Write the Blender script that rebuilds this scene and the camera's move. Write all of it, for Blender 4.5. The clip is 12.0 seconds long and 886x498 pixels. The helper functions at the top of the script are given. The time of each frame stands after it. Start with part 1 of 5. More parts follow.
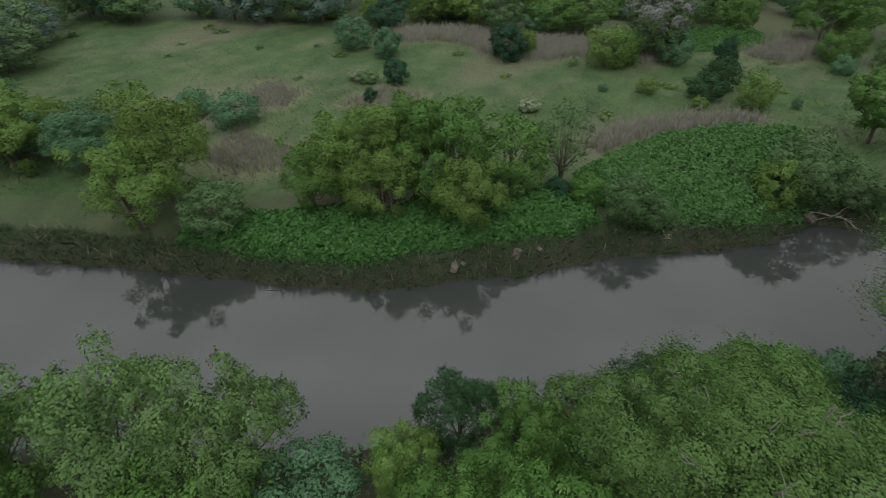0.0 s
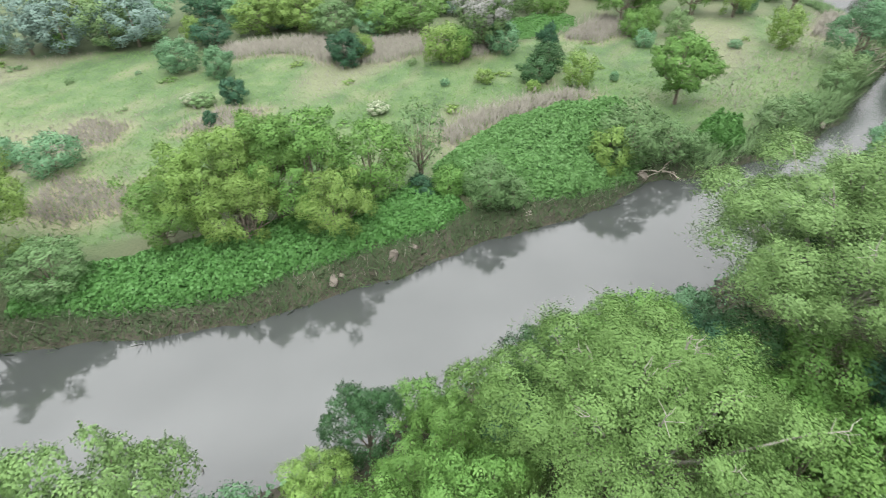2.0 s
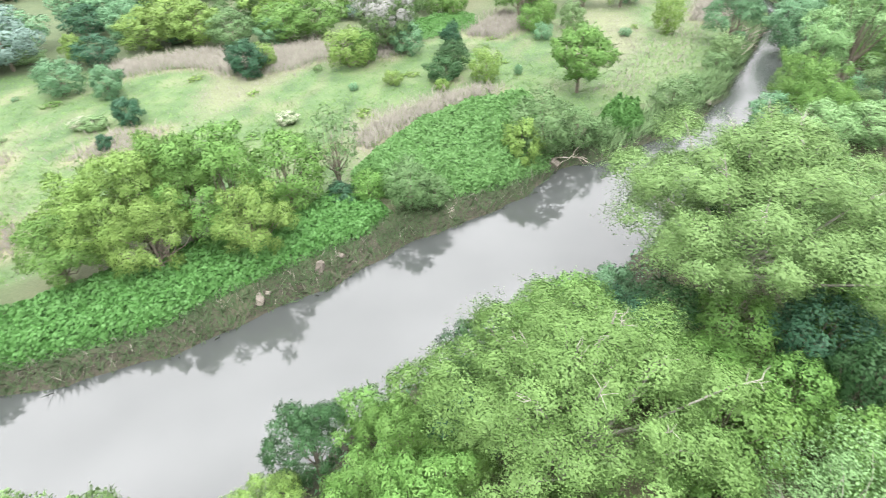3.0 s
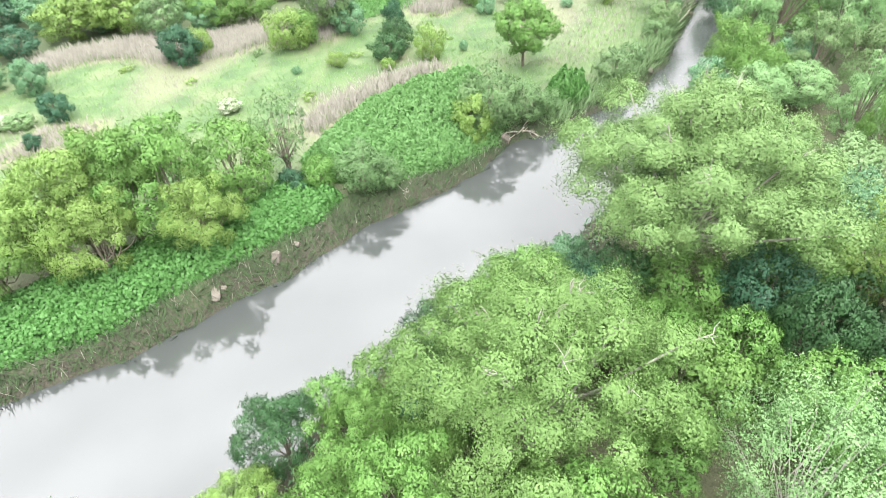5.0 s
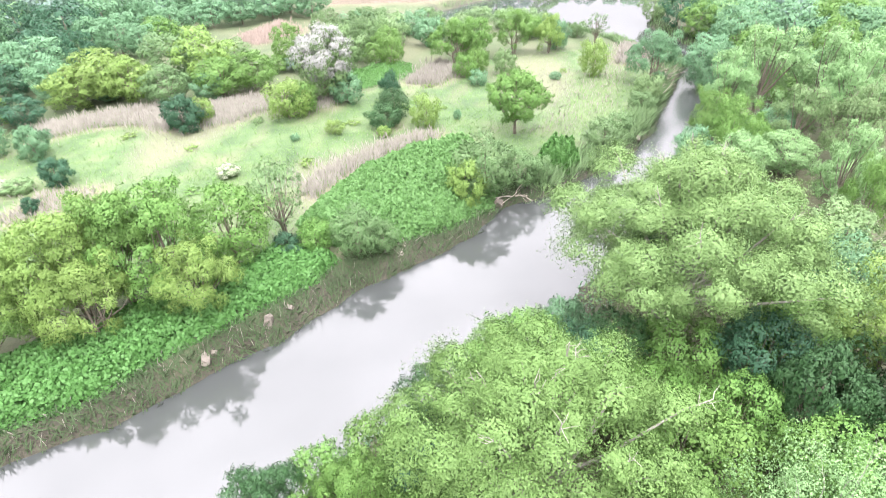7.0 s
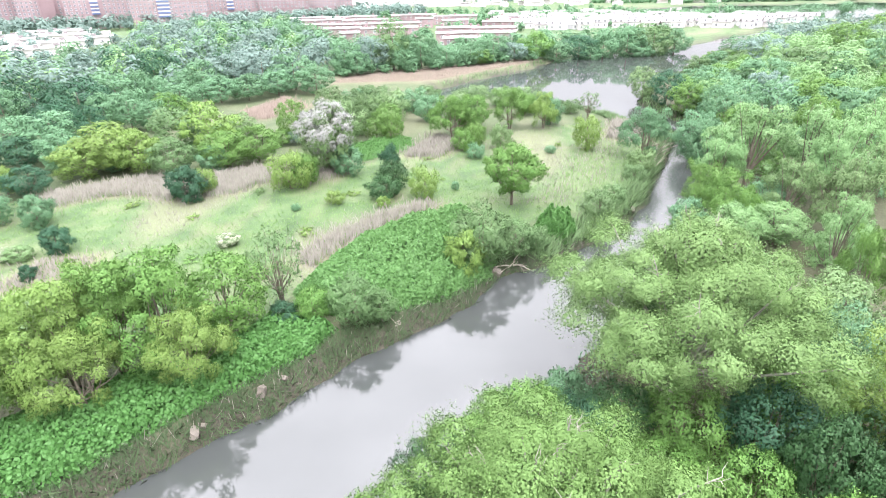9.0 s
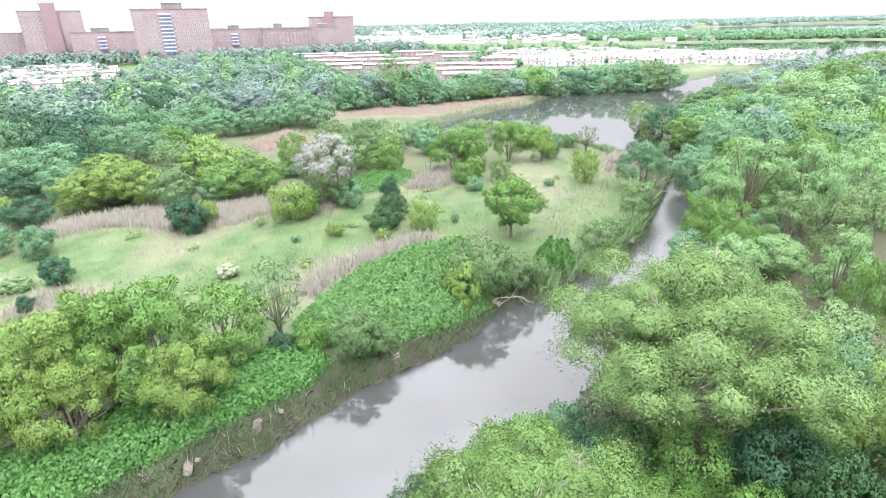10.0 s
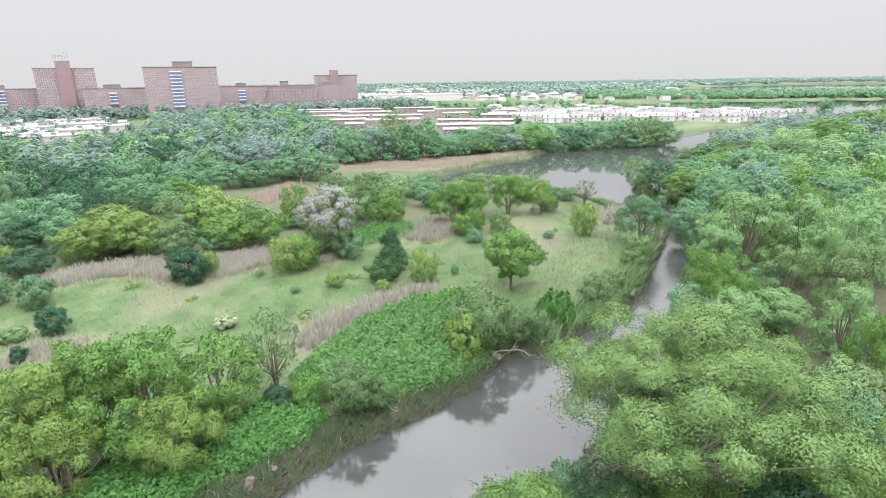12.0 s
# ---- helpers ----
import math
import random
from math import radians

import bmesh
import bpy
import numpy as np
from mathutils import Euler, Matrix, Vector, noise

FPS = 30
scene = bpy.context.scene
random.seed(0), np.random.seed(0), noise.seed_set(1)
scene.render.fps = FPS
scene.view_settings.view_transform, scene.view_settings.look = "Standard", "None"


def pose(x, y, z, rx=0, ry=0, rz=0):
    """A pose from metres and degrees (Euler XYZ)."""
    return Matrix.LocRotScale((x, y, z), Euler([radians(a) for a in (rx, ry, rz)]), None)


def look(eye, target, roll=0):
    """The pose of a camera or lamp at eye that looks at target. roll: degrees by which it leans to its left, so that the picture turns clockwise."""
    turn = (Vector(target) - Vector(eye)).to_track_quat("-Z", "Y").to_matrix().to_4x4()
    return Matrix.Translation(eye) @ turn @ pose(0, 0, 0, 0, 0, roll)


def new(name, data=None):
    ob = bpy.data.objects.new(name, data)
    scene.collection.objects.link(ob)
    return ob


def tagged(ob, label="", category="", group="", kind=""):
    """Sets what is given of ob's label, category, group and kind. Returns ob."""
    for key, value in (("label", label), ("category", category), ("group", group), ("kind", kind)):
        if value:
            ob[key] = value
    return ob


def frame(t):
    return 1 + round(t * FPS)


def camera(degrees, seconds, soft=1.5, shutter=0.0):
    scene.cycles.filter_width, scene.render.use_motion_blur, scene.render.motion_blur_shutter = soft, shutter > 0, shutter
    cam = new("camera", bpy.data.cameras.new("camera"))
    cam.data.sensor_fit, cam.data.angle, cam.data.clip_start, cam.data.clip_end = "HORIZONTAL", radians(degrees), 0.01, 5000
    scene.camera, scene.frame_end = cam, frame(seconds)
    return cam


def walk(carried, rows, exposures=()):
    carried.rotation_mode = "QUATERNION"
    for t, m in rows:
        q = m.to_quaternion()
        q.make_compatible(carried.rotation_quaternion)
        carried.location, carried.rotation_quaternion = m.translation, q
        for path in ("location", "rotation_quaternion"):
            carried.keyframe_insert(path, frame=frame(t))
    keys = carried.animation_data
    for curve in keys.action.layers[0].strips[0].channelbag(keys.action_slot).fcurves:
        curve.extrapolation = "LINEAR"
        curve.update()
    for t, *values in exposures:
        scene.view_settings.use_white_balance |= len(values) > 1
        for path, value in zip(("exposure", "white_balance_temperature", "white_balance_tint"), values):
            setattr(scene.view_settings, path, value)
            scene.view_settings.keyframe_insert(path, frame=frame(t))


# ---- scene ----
# A creek seen from a hovering drone: metres, water level at z = 0, the river runs roughly along x.
cam = camera(78.16, 12.0, soft=0.5, shutter=0.5)
PATH = [
    (0.0, pose(0, 0, 30, 52.49, 0.58, -0.00)),
    (0.5, pose(0, 0, 30, 52.53, 0.81, -4.34)),
    (1.0, pose(0, 0, 30, 52.59, 0.93, -8.34)),
    (1.5, pose(0, 0, 30, 52.64, 1.01, -12.41)),
    (2.0, pose(0, 0, 30, 52.65, 1.17, -16.80)),
    (2.5, pose(0, 0, 30, 52.60, 1.34, -21.62)),
    (3.0, pose(0, 0, 30, 52.56, 1.50, -26.67)),
    (3.2, pose(0, 0, 30, 52.54, 1.50, -28.60)),
    (4.8, pose(0, 0, 30, 51.70, 1.85, -32.44)),
    (5.0, pose(0, 0, 30, 50.31, 1.82, -32.57)),
    (5.5, pose(0, 0, 30, 49.62, 1.75, -32.82)),
    (6.0, pose(0, 0, 30, 51.76, 1.63, -32.90)),
    (6.5, pose(0, 0, 30, 54.54, 1.57, -33.01)),
    (7.0, pose(0, 0, 30, 56.90, 1.49, -33.04)),
    (7.2, pose(0, 0, 30, 57.76, 1.47, -33.06)),
    (9.0, pose(0, 0, 30, 64.14, 1.22, -33.13)),
    (9.5, pose(0, 0, 30, 65.79, 1.14, -33.09)),
    (10.0, pose(0, 0, 30, 67.46, 1.08, -33.11)),
    (10.5, pose(0, 0, 30, 69.15, 0.97, -33.07)),
    (11.0, pose(0, 0, 30, 70.84, 0.92, -33.05)),
    (11.5, pose(0, 0, 30, 72.51, 0.87, -33.03)),
    (12.0, pose(0, 0, 30, 72.89, 0.78, -33.02)),
]
EXPOSURES = [(0.0, -1.92, 6480, 4), (0.5, -1.37, 6480, 5), (1.0, -0.82, 6480, 5), (1.5, -0.4, 6490, 7), (2.0, 0.0, 6500, 8), (2.5, 0.38, 6500, 9), (3.2, 0.7, 6500, 11), (4.8, 0.86, 6500, 10),
             (5.0, 0.85, 6500, 10), (5.5, 0.62, 6500, 10), (6.0, 0.65, 6500, 12), (6.5, 0.87, 6500, 14), (7.0, 0.97, 6420, 18), (8.8, 0.8, 6300, 16), (9.5, 0.66, 6280, 16), (10.5, 0.52, 6300, 14),
             (11.0, 0.44, 6330, 13), (11.5, 0.3, 6360, 12), (12.0, 0.1, 6390, 11)]
walk(cam, PATH, EXPOSURES)

# ---- world, sun ----
world = bpy.data.worlds.new("overcast")
scene.world = world
world.use_nodes = True
wn, wl = world.node_tree.nodes, world.node_tree.links
wn.clear()
w_out = wn.new("ShaderNodeOutputWorld")
w_bg = wn.new("ShaderNodeBackground")
w_sky = wn.new("ShaderNodeTexSky")
w_sky.sky_type, w_sky.sun_disc = "NISHITA", False
w_sky.sun_elevation, w_sky.sun_rotation = radians(58), radians(200)
w_tc = wn.new("ShaderNodeTexCoord")
w_sep = wn.new("ShaderNodeSeparateXYZ")
wl.new(w_tc.outputs["Generated"], w_sep.inputs[0])
# overcast dome: the cloud deck brightens from the horizon to the zenith
w_ramp = wn.new("ShaderNodeValToRGB")
while len(w_ramp.color_ramp.elements) < 5:
    w_ramp.color_ramp.elements.new(0.5)
for el, (at, v) in zip(w_ramp.color_ramp.elements, ((0.0, 0.2), (0.13, 0.215), (0.3, 0.44), (0.6, 0.98), (1.0, 1.34))):
    el.position, el.color = at, (v, v, v * 1.01, 1)
wl.new(w_sep.outputs["Z"], w_ramp.inputs[0])
w_map = wn.new("ShaderNodeMapping")
w_map.inputs["Scale"].default_value = (1.6, 1.6, 4.0)
wl.new(w_tc.outputs["Generated"], w_map.inputs[0])
w_noise = wn.new("ShaderNodeTexNoise")
w_noise.inputs["Scale"].default_value, w_noise.inputs["Detail"].default_value = 1.7, 4.0
wl.new(w_map.outputs[0], w_noise.inputs["Vector"])
w_cl = wn.new("ShaderNodeMapRange")
w_cl.inputs["From Min"].default_value, w_cl.inputs["From Max"].default_value = 0.3, 0.7
w_cl.inputs["To Min"].default_value, w_cl.inputs["To Max"].default_value = 2.7, 4.5
wl.new(w_noise.outputs["Fac"], w_cl.inputs["Value"])
w_even = wn.new("ShaderNodeMix")
w_even.inputs["A"].default_value = 3.5
w_up = wn.new("ShaderNodeMapRange")
w_up.inputs["From Min"].default_value, w_up.inputs["From Max"].default_value = 0.15, 0.6
wl.new(w_sep.outputs["Z"], w_up.inputs["Value"])
wl.new(w_up.outputs[0], w_even.inputs["Factor"])
wl.new(w_cl.outputs[0], w_even.inputs["B"])
w_mul = wn.new("ShaderNodeVectorMath")
w_mul.operation = "SCALE"
wl.new(w_ramp.outputs[0], w_mul.inputs[0])
wl.new(w_even.outputs["Result"], w_mul.inputs["Scale"])
w_skys = wn.new("ShaderNodeVectorMath")
w_skys.operation = "SCALE"
w_skys.inputs["Scale"].default_value = 0.1
wl.new(w_sky.outputs[0], w_skys.inputs[0])
w_mix = wn.new("ShaderNodeMix")
w_mix.data_type = "RGBA"
w_mix.inputs["Factor"].default_value = 0.05
wl.new(w_mul.outputs[0], w_mix.inputs["A"])
wl.new(w_skys.outputs[0], w_mix.inputs["B"])
wl.new(w_mix.outputs["Result"], w_bg.inputs["Color"])
w_bg.inputs["Strength"].default_value = 1.0
wl.new(w_bg.outputs[0], w_out.inputs["Surface"])

sun = new("sun", bpy.data.lights.new("sun", "SUN"))
sun.data.energy, sun.data.angle, sun.data.color = 2.0, radians(18), (1.0, 0.97, 0.92)
sun.matrix_world = look((-20, -60, 110), (0, 0, 0))


# ---- materials ----
def material(name):
    m = bpy.data.materials.new(name)
    m.use_nodes = True
    n = m.node_tree.nodes
    return m, n, m.node_tree.links, n["Principled BSDF"], n["Material Output"]


def ramp_node(n, stops):
    r = n.new("ShaderNodeValToRGB")
    e = r.color_ramp.elements
    while len(e) < len(stops):
        e.new(0.5)
    for el, (p, c) in zip(e, stops):
        el.position, el.color = p, (*c, 1)
    return r


def noise_node(n, l, scale, detail=4.0, coord="Object"):
    tc = n.new("ShaderNodeTexCoord")
    t = n.new("ShaderNodeTexNoise")
    t.inputs["Scale"].default_value, t.inputs["Detail"].default_value = scale, detail
    l.new(tc.outputs[coord], t.inputs["Vector"])
    return t


def leaf_material(name, dark, mid, light, glow=0.2, rough=0.5):
    """Foliage: each leaf has its own tone, each plant its own tint; light passes through thin leaves."""
    m, n, l, b, out = material(name)
    geo = n.new("ShaderNodeNewGeometry")
    info = n.new("ShaderNodeObjectInfo")
    tone = ramp_node(n, [(0.0, dark), (0.5, mid), (1.0, light)])
    clump = noise_node(n, l, 0.9, 3.0)
    add = n.new("ShaderNodeMath")
    add.operation = "MULTIPLY_ADD"
    add.inputs[1].default_value = 0.22
    l.new(geo.outputs["Random Per Island"], add.inputs[0])
    sub = n.new("ShaderNodeMapRange")
    sub.inputs["From Min"].default_value, sub.inputs["From Max"].default_value = 0.3, 0.7
    sub.inputs["To Min"].default_value, sub.inputs["To Max"].default_value = 0.16, 0.6
    l.new(clump.outputs["Fac"], sub.inputs["Value"])
    l.new(sub.outputs[0], add.inputs[2])
    l.new(add.outputs[0], tone.inputs[0])
    hsv = n.new("ShaderNodeHueSaturation")
    for sock, lo, hi in (("Hue", 0.499, 0.508), ("Value", 0.92, 1.12)):
        mr = n.new("ShaderNodeMapRange")
        mr.inputs["To Min"].default_value, mr.inputs["To Max"].default_value = lo, hi
        l.new(info.outputs["Random"], mr.inputs["Value"])
        l.new(mr.outputs[0], hsv.inputs[sock])
    l.new(tone.outputs[0], hsv.inputs["Color"])
    b.inputs["Roughness"].default_value = rough
    b.inputs["Specular IOR Level"].default_value = 0.2
    l.new(hsv.outputs[0], b.inputs["Base Color"])
    tr = n.new("ShaderNodeBsdfTranslucent")
    l.new(hsv.outputs[0], tr.inputs["Color"])
    mix = n.new("ShaderNodeMixShader")
    mix.inputs[0].default_value = glow
    l.new(b.outputs[0], mix.inputs[1])
    l.new(tr.outputs[0], mix.inputs[2])
    l.new(mix.outputs[0], out.inputs["Surface"])
    return m


def rough_material(name, c1, c2, scale, rough=0.85, bump=0.3, detail=6.0, metal=0.0, fine=6.0):
    """A mottled matte surface with broad stains and fine grain in relief."""
    m, n, l, b, out = material(name)
    a, f = noise_node(n, l, scale, detail), noise_node(n, l, scale * fine, 5.0)
    mix = n.new("ShaderNodeMath")
    mix.operation = "MULTIPLY_ADD"
    mix.inputs[1].default_value = 0.45
    half = n.new("ShaderNodeMath")
    half.operation = "MULTIPLY"
    half.inputs[1].default_value = 0.55
    l.new(a.outputs["Fac"], half.inputs[0])
    l.new(f.outputs["Fac"], mix.inputs[0])
    l.new(half.outputs[0], mix.inputs[2])
    r = ramp_node(n, [(0.32, c1), (0.68, c2)])
    l.new(mix.outputs[0], r.inputs[0])
    l.new(r.outputs[0], b.inputs["Base Color"])
    b.inputs["Roughness"].default_value, b.inputs["Metallic"].default_value = rough, metal
    bp = n.new("ShaderNodeBump")
    bp.inputs["Strength"].default_value, bp.inputs["Distance"].default_value = bump, 0.05
    l.new(f.outputs["Fac"], bp.inputs["Height"])
    l.new(bp.outputs[0], b.inputs["Normal"])
    return m


LEAF = {
    "pale": leaf_material("leaf_pale", (0.122, 0.215, 0.088), (0.180, 0.308, 0.127), (0.250, 0.400, 0.179)),
    "cotton": leaf_material("leaf_cotton", (0.082, 0.144, 0.039), (0.125, 0.210, 0.062), (0.184, 0.283, 0.094)),
    "poplar": leaf_material("leaf_poplar", (0.108, 0.186, 0.062), (0.161, 0.268, 0.092), (0.227, 0.352, 0.131)),
    "fresh": leaf_material("leaf_fresh", (0.064, 0.137, 0.030), (0.113, 0.217, 0.052), (0.182, 0.296, 0.089)),
    "yellow": leaf_material("leaf_yellow", (0.097, 0.161, 0.036), (0.164, 0.260, 0.065), (0.236, 0.333, 0.110)),
    # mid-green, paled and blued: some distance haze sits in the colour
    "mid": leaf_material("leaf_mid", (0.065, 0.144, 0.067), (0.116, 0.233, 0.118), (0.183, 0.320, 0.170)),
    "dark": leaf_material("leaf_dark", (0.021, 0.066, 0.035), (0.039, 0.106, 0.055), (0.062, 0.151, 0.074)),
    "teal": leaf_material("leaf_teal", (0.022, 0.059, 0.020), (0.040, 0.094, 0.034), (0.066, 0.132, 0.051)),
    "olive": leaf_material("leaf_olive", (0.067, 0.119, 0.047), (0.111, 0.187, 0.076), (0.158, 0.246, 0.108)),
    "grey": leaf_material("leaf_grey", (0.096, 0.162, 0.065), (0.151, 0.239, 0.099), (0.217, 0.323, 0.146)),
    "blossom": leaf_material("blossom", (0.195, 0.195, 0.182), (0.309, 0.314, 0.297), (0.432, 0.443, 0.425), 0.2),
    "white_flower": leaf_material("white_flower", (0.226, 0.264, 0.160), (0.358, 0.387, 0.273), (0.547, 0.556, 0.462), 0.2),
    "knotweed": leaf_material("leaf_knotweed", (0.049, 0.125, 0.030), (0.085, 0.193, 0.051), (0.136, 0.269, 0.090), 0.3, 0.45),
    "knotweed_open": leaf_material("leaf_knotweed_open", (0.066, 0.152, 0.043), (0.115, 0.235, 0.074), (0.184, 0.328, 0.131), 0.3, 0.45),
    "grass": leaf_material("leaf_grass", (0.071, 0.136, 0.039), (0.119, 0.201, 0.062), (0.175, 0.260, 0.100), 0.25, 0.6),
    "reed": leaf_material("reed_straw", (0.140, 0.130, 0.106), (0.202, 0.190, 0.161), (0.269, 0.257, 0.223), 0.2, 0.7),
    # blue-grey distance haze is mixed into this leaf colour
    "far": leaf_material("leaf_far_haze", (0.102, 0.163, 0.130), (0.158, 0.235, 0.198), (0.218, 0.305, 0.266)),
    "marsh": leaf_material("marsh_straw", (0.175, 0.138, 0.113), (0.248, 0.199, 0.168), (0.331, 0.266, 0.226), 0.2, 0.7),
    "sedge": leaf_material("leaf_sedge", (0.030, 0.050, 0.020), (0.048, 0.078, 0.033), (0.077, 0.109, 0.052), 0.2, 0.7),
}
BARK = rough_material("bark", (0.09, 0.075, 0.055), (0.19, 0.165, 0.13), 3.0, 0.9, 0.6)
PALE_BARK = rough_material("pale_bark", (0.2, 0.19, 0.165), (0.34, 0.325, 0.285), 3.0, 0.85, 0.5)
DEAD_WOOD = rough_material("dead_wood", (0.22, 0.19, 0.16), (0.40, 0.36, 0.31), 4.0, 0.9, 0.5)
DARK_WOOD = rough_material("wet_wood", (0.035, 0.03, 0.025), (0.08, 0.07, 0.055), 4.0, 0.6, 0.5)
STONE = rough_material("pale_stone", (0.085, 0.075, 0.062), (0.17, 0.148, 0.122), 2.5, 0.85, 0.5)
# both bricks are red washed to pinkish grey, distance haze in the colour
BRICK = rough_material("hazed_red_brick", (0.25, 0.178, 0.187), (0.35, 0.262, 0.275), 0.12, 0.9, 0.2, fine=14.0)
BRICK_DARK = rough_material("hazed_dark_brick", (0.21, 0.145, 0.152), (0.29, 0.21, 0.22), 0.12, 0.9, 0.2, fine=14.0)
ROOF_WHITE = rough_material("pale_roof", (0.42, 0.39, 0.395), (0.58, 0.545, 0.55), 0.15, 0.8, 0.1)
ROOF_GREY = rough_material("grey_roof", (0.14, 0.13, 0.13), (0.24, 0.225, 0.22), 0.3, 0.85, 0.2)
WHITE_WALL = rough_material("white_siding", (0.45, 0.425, 0.42), (0.6, 0.57, 0.565), 0.4, 0.7, 0.1)
BLUE_PANEL = rough_material("blue_panel", (0.10, 0.14, 0.28), (0.15, 0.20, 0.36), 0.5, 0.5, 0.1)
WHITE_PAINT = rough_material("white_paint", (0.55, 0.55, 0.56), (0.7, 0.7, 0.71), 0.8, 0.6, 0.1)
STEEL = rough_material("weathered_steel", (0.30, 0.30, 0.30), (0.45, 0.45, 0.44), 1.0, 0.55, 0.1, metal=0.6)


def glass_material():
    m, n, l, b, out = material("sky_grey_glass")
    # the grey base colour stands for sky reflected in the panes
    b.inputs["Base Color"].default_value = (0.20, 0.20, 0.215, 1)
    b.inputs["Roughness"].default_value, b.inputs["Specular IOR Level"].default_value = 0.08, 0.9
    return m


def water_material():
    """Turbid creek water: silty body colour under a smooth, faintly rippled surface."""
    m, n, l, b, out = material("creek_water")
    silt = noise_node(n, l, 0.05, 4.0)
    r = ramp_node(n, [(0.3, (0.040, 0.044, 0.043)), (0.7, (0.052, 0.056, 0.055))])
    l.new(silt.outputs["Fac"], r.inputs[0])
    l.new(r.outputs[0], b.inputs["Base Color"])
    b.inputs["Roughness"].default_value, b.inputs["IOR"].default_value = 0.02, 1.68
    fine, broad = noise_node(n, l, 2.2, 3.0), noise_node(n, l, 0.11, 2.0)
    calm = n.new("ShaderNodeMapRange")
    calm.inputs["From Min"].default_value, calm.inputs["From Max"].default_value = 0.48, 0.7
    calm.inputs["To Min"].default_value, calm.inputs["To Max"].default_value = 0.02, 0.10
    l.new(broad.outputs["Fac"], calm.inputs["Value"])
    # a shallow riffle where the creek narrows
    tc = n.new("ShaderNodeTexCoord")
    far = n.new("ShaderNodeVectorMath")
    far.operation = "DISTANCE"
    far.inputs[1].default_value = (80, 52, 0)
    l.new(tc.outputs["Object"], far.inputs[0])
    riffle = n.new("ShaderNodeMapRange")
    riffle.inputs["From Min"].default_value, riffle.inputs["From Max"].default_value = 24, 10
    riffle.inputs["To Min"].default_value, riffle.inputs["To Max"].default_value = 0.0, 0.8
    l.new(far.outputs["Value"], riffle.inputs["Value"])
    both = n.new("ShaderNodeMath")
    l.new(calm.outputs[0], both.inputs[0])
    l.new(riffle.outputs[0], both.inputs[1])
    bp = n.new("ShaderNodeBump")
    bp.inputs["Distance"].default_value = 0.05
    l.new(both.outputs[0], bp.inputs["Strength"])
    l.new(fine.outputs["Fac"], bp.inputs["Height"])
    l.new(bp.outputs[0], b.inputs["Normal"])
    return m


def ground_material():
    """Meadow soil and turf, with dry straw patches, bare mud by the water and litter under the woods."""
    m, n, l, b, out = material("ground")
    broad, mid, fine = noise_node(n, l, 0.045, 5.0), noise_node(n, l, 0.35, 5.0), noise_node(n, l, 5.0, 4.0)
    turf = ramp_node(n, [(0.36, (0.038, 0.074, 0.026)), (0.5, (0.064, 0.112, 0.04)), (0.64, (0.096, 0.138, 0.058))])
    blend = n.new("ShaderNodeMix")
    blend.inputs["Factor"].default_value = 0.4
    l.new(mid.outputs["Fac"], blend.inputs["A"])
    l.new(broad.outputs["Fac"], blend.inputs["B"])
    l.new(blend.outputs["Result"], turf.inputs[0])
    straw = ramp_node(n, [(0.3, (0.17, 0.155, 0.095)), (0.7, (0.26, 0.225, 0.16))])
    l.new(fine.outputs["Fac"], straw.inputs[0])
    mud = ramp_node(n, [(0.3, (0.022, 0.021, 0.014)), (0.7, (0.062, 0.056, 0.038))])
    l.new(fine.outputs["Fac"], mud.inputs[0])
    litter = ramp_node(n, [(0.3, (0.035, 0.04, 0.018)), (0.7, (0.075, 0.075, 0.04))])
    l.new(fine.outputs["Fac"], litter.inputs[0])
    last = turf.outputs[0]
    for key, rp in (("dry", straw), ("litter", litter), ("mud", mud)):
        at = n.new("ShaderNodeAttribute")
        at.attribute_name = key
        mx = n.new("ShaderNodeMix")
        mx.data_type = "RGBA"
        l.new(at.outputs["Fac"], mx.inputs["Factor"])
        l.new(last, mx.inputs["A"])
        l.new(rp.outputs[0], mx.inputs["B"])
        last = mx.outputs["Result"]
    l.new(last, b.inputs["Base Color"])
    b.inputs["Roughness"].default_value = 0.92
    bp = n.new("ShaderNodeBump")
    bp.inputs["Strength"].default_value, bp.inputs["Distance"].default_value = 0.5, 0.15
    l.new(fine.outputs["Fac"], bp.inputs["Height"])
    l.new(bp.outputs[0], b.inputs["Normal"])
    return m


GLASS, WATER, GROUND = glass_material(), water_material(), ground_material()


# ---- mesh helpers ----
def mesh_from(name, verts, faces, mats):
    """A mesh from an array of points and a list of (index array, material slot), each array with one kind of polygon."""
    me = bpy.data.meshes.new(name)
    verts = np.asarray(verts, np.float32)
    me.vertices.add(len(verts))
    me.vertices.foreach_set("co", verts.ravel())
    faces = [(np.asarray(f, np.int32), s) for f, s in faces if len(f)]
    me.loops.add(sum(f.size for f, s in faces))
    me.loops.foreach_set("vertex_index", np.concatenate([f.ravel() for f, s in faces]))
    me.polygons.add(sum(len(f) for f, s in faces))
    tot = np.concatenate([np.full(len(f), f.shape[1], np.int32) for f, s in faces])
    me.polygons.foreach_set("loop_start", np.concatenate([[0], np.cumsum(tot)[:-1]]).astype(np.int32))
    me.polygons.foreach_set("material_index", np.concatenate([np.full(len(f), s, np.int32) for f, s in faces]))
    for m in mats:
        me.materials.append(m)
    me.update(calc_edges=True)
    return me


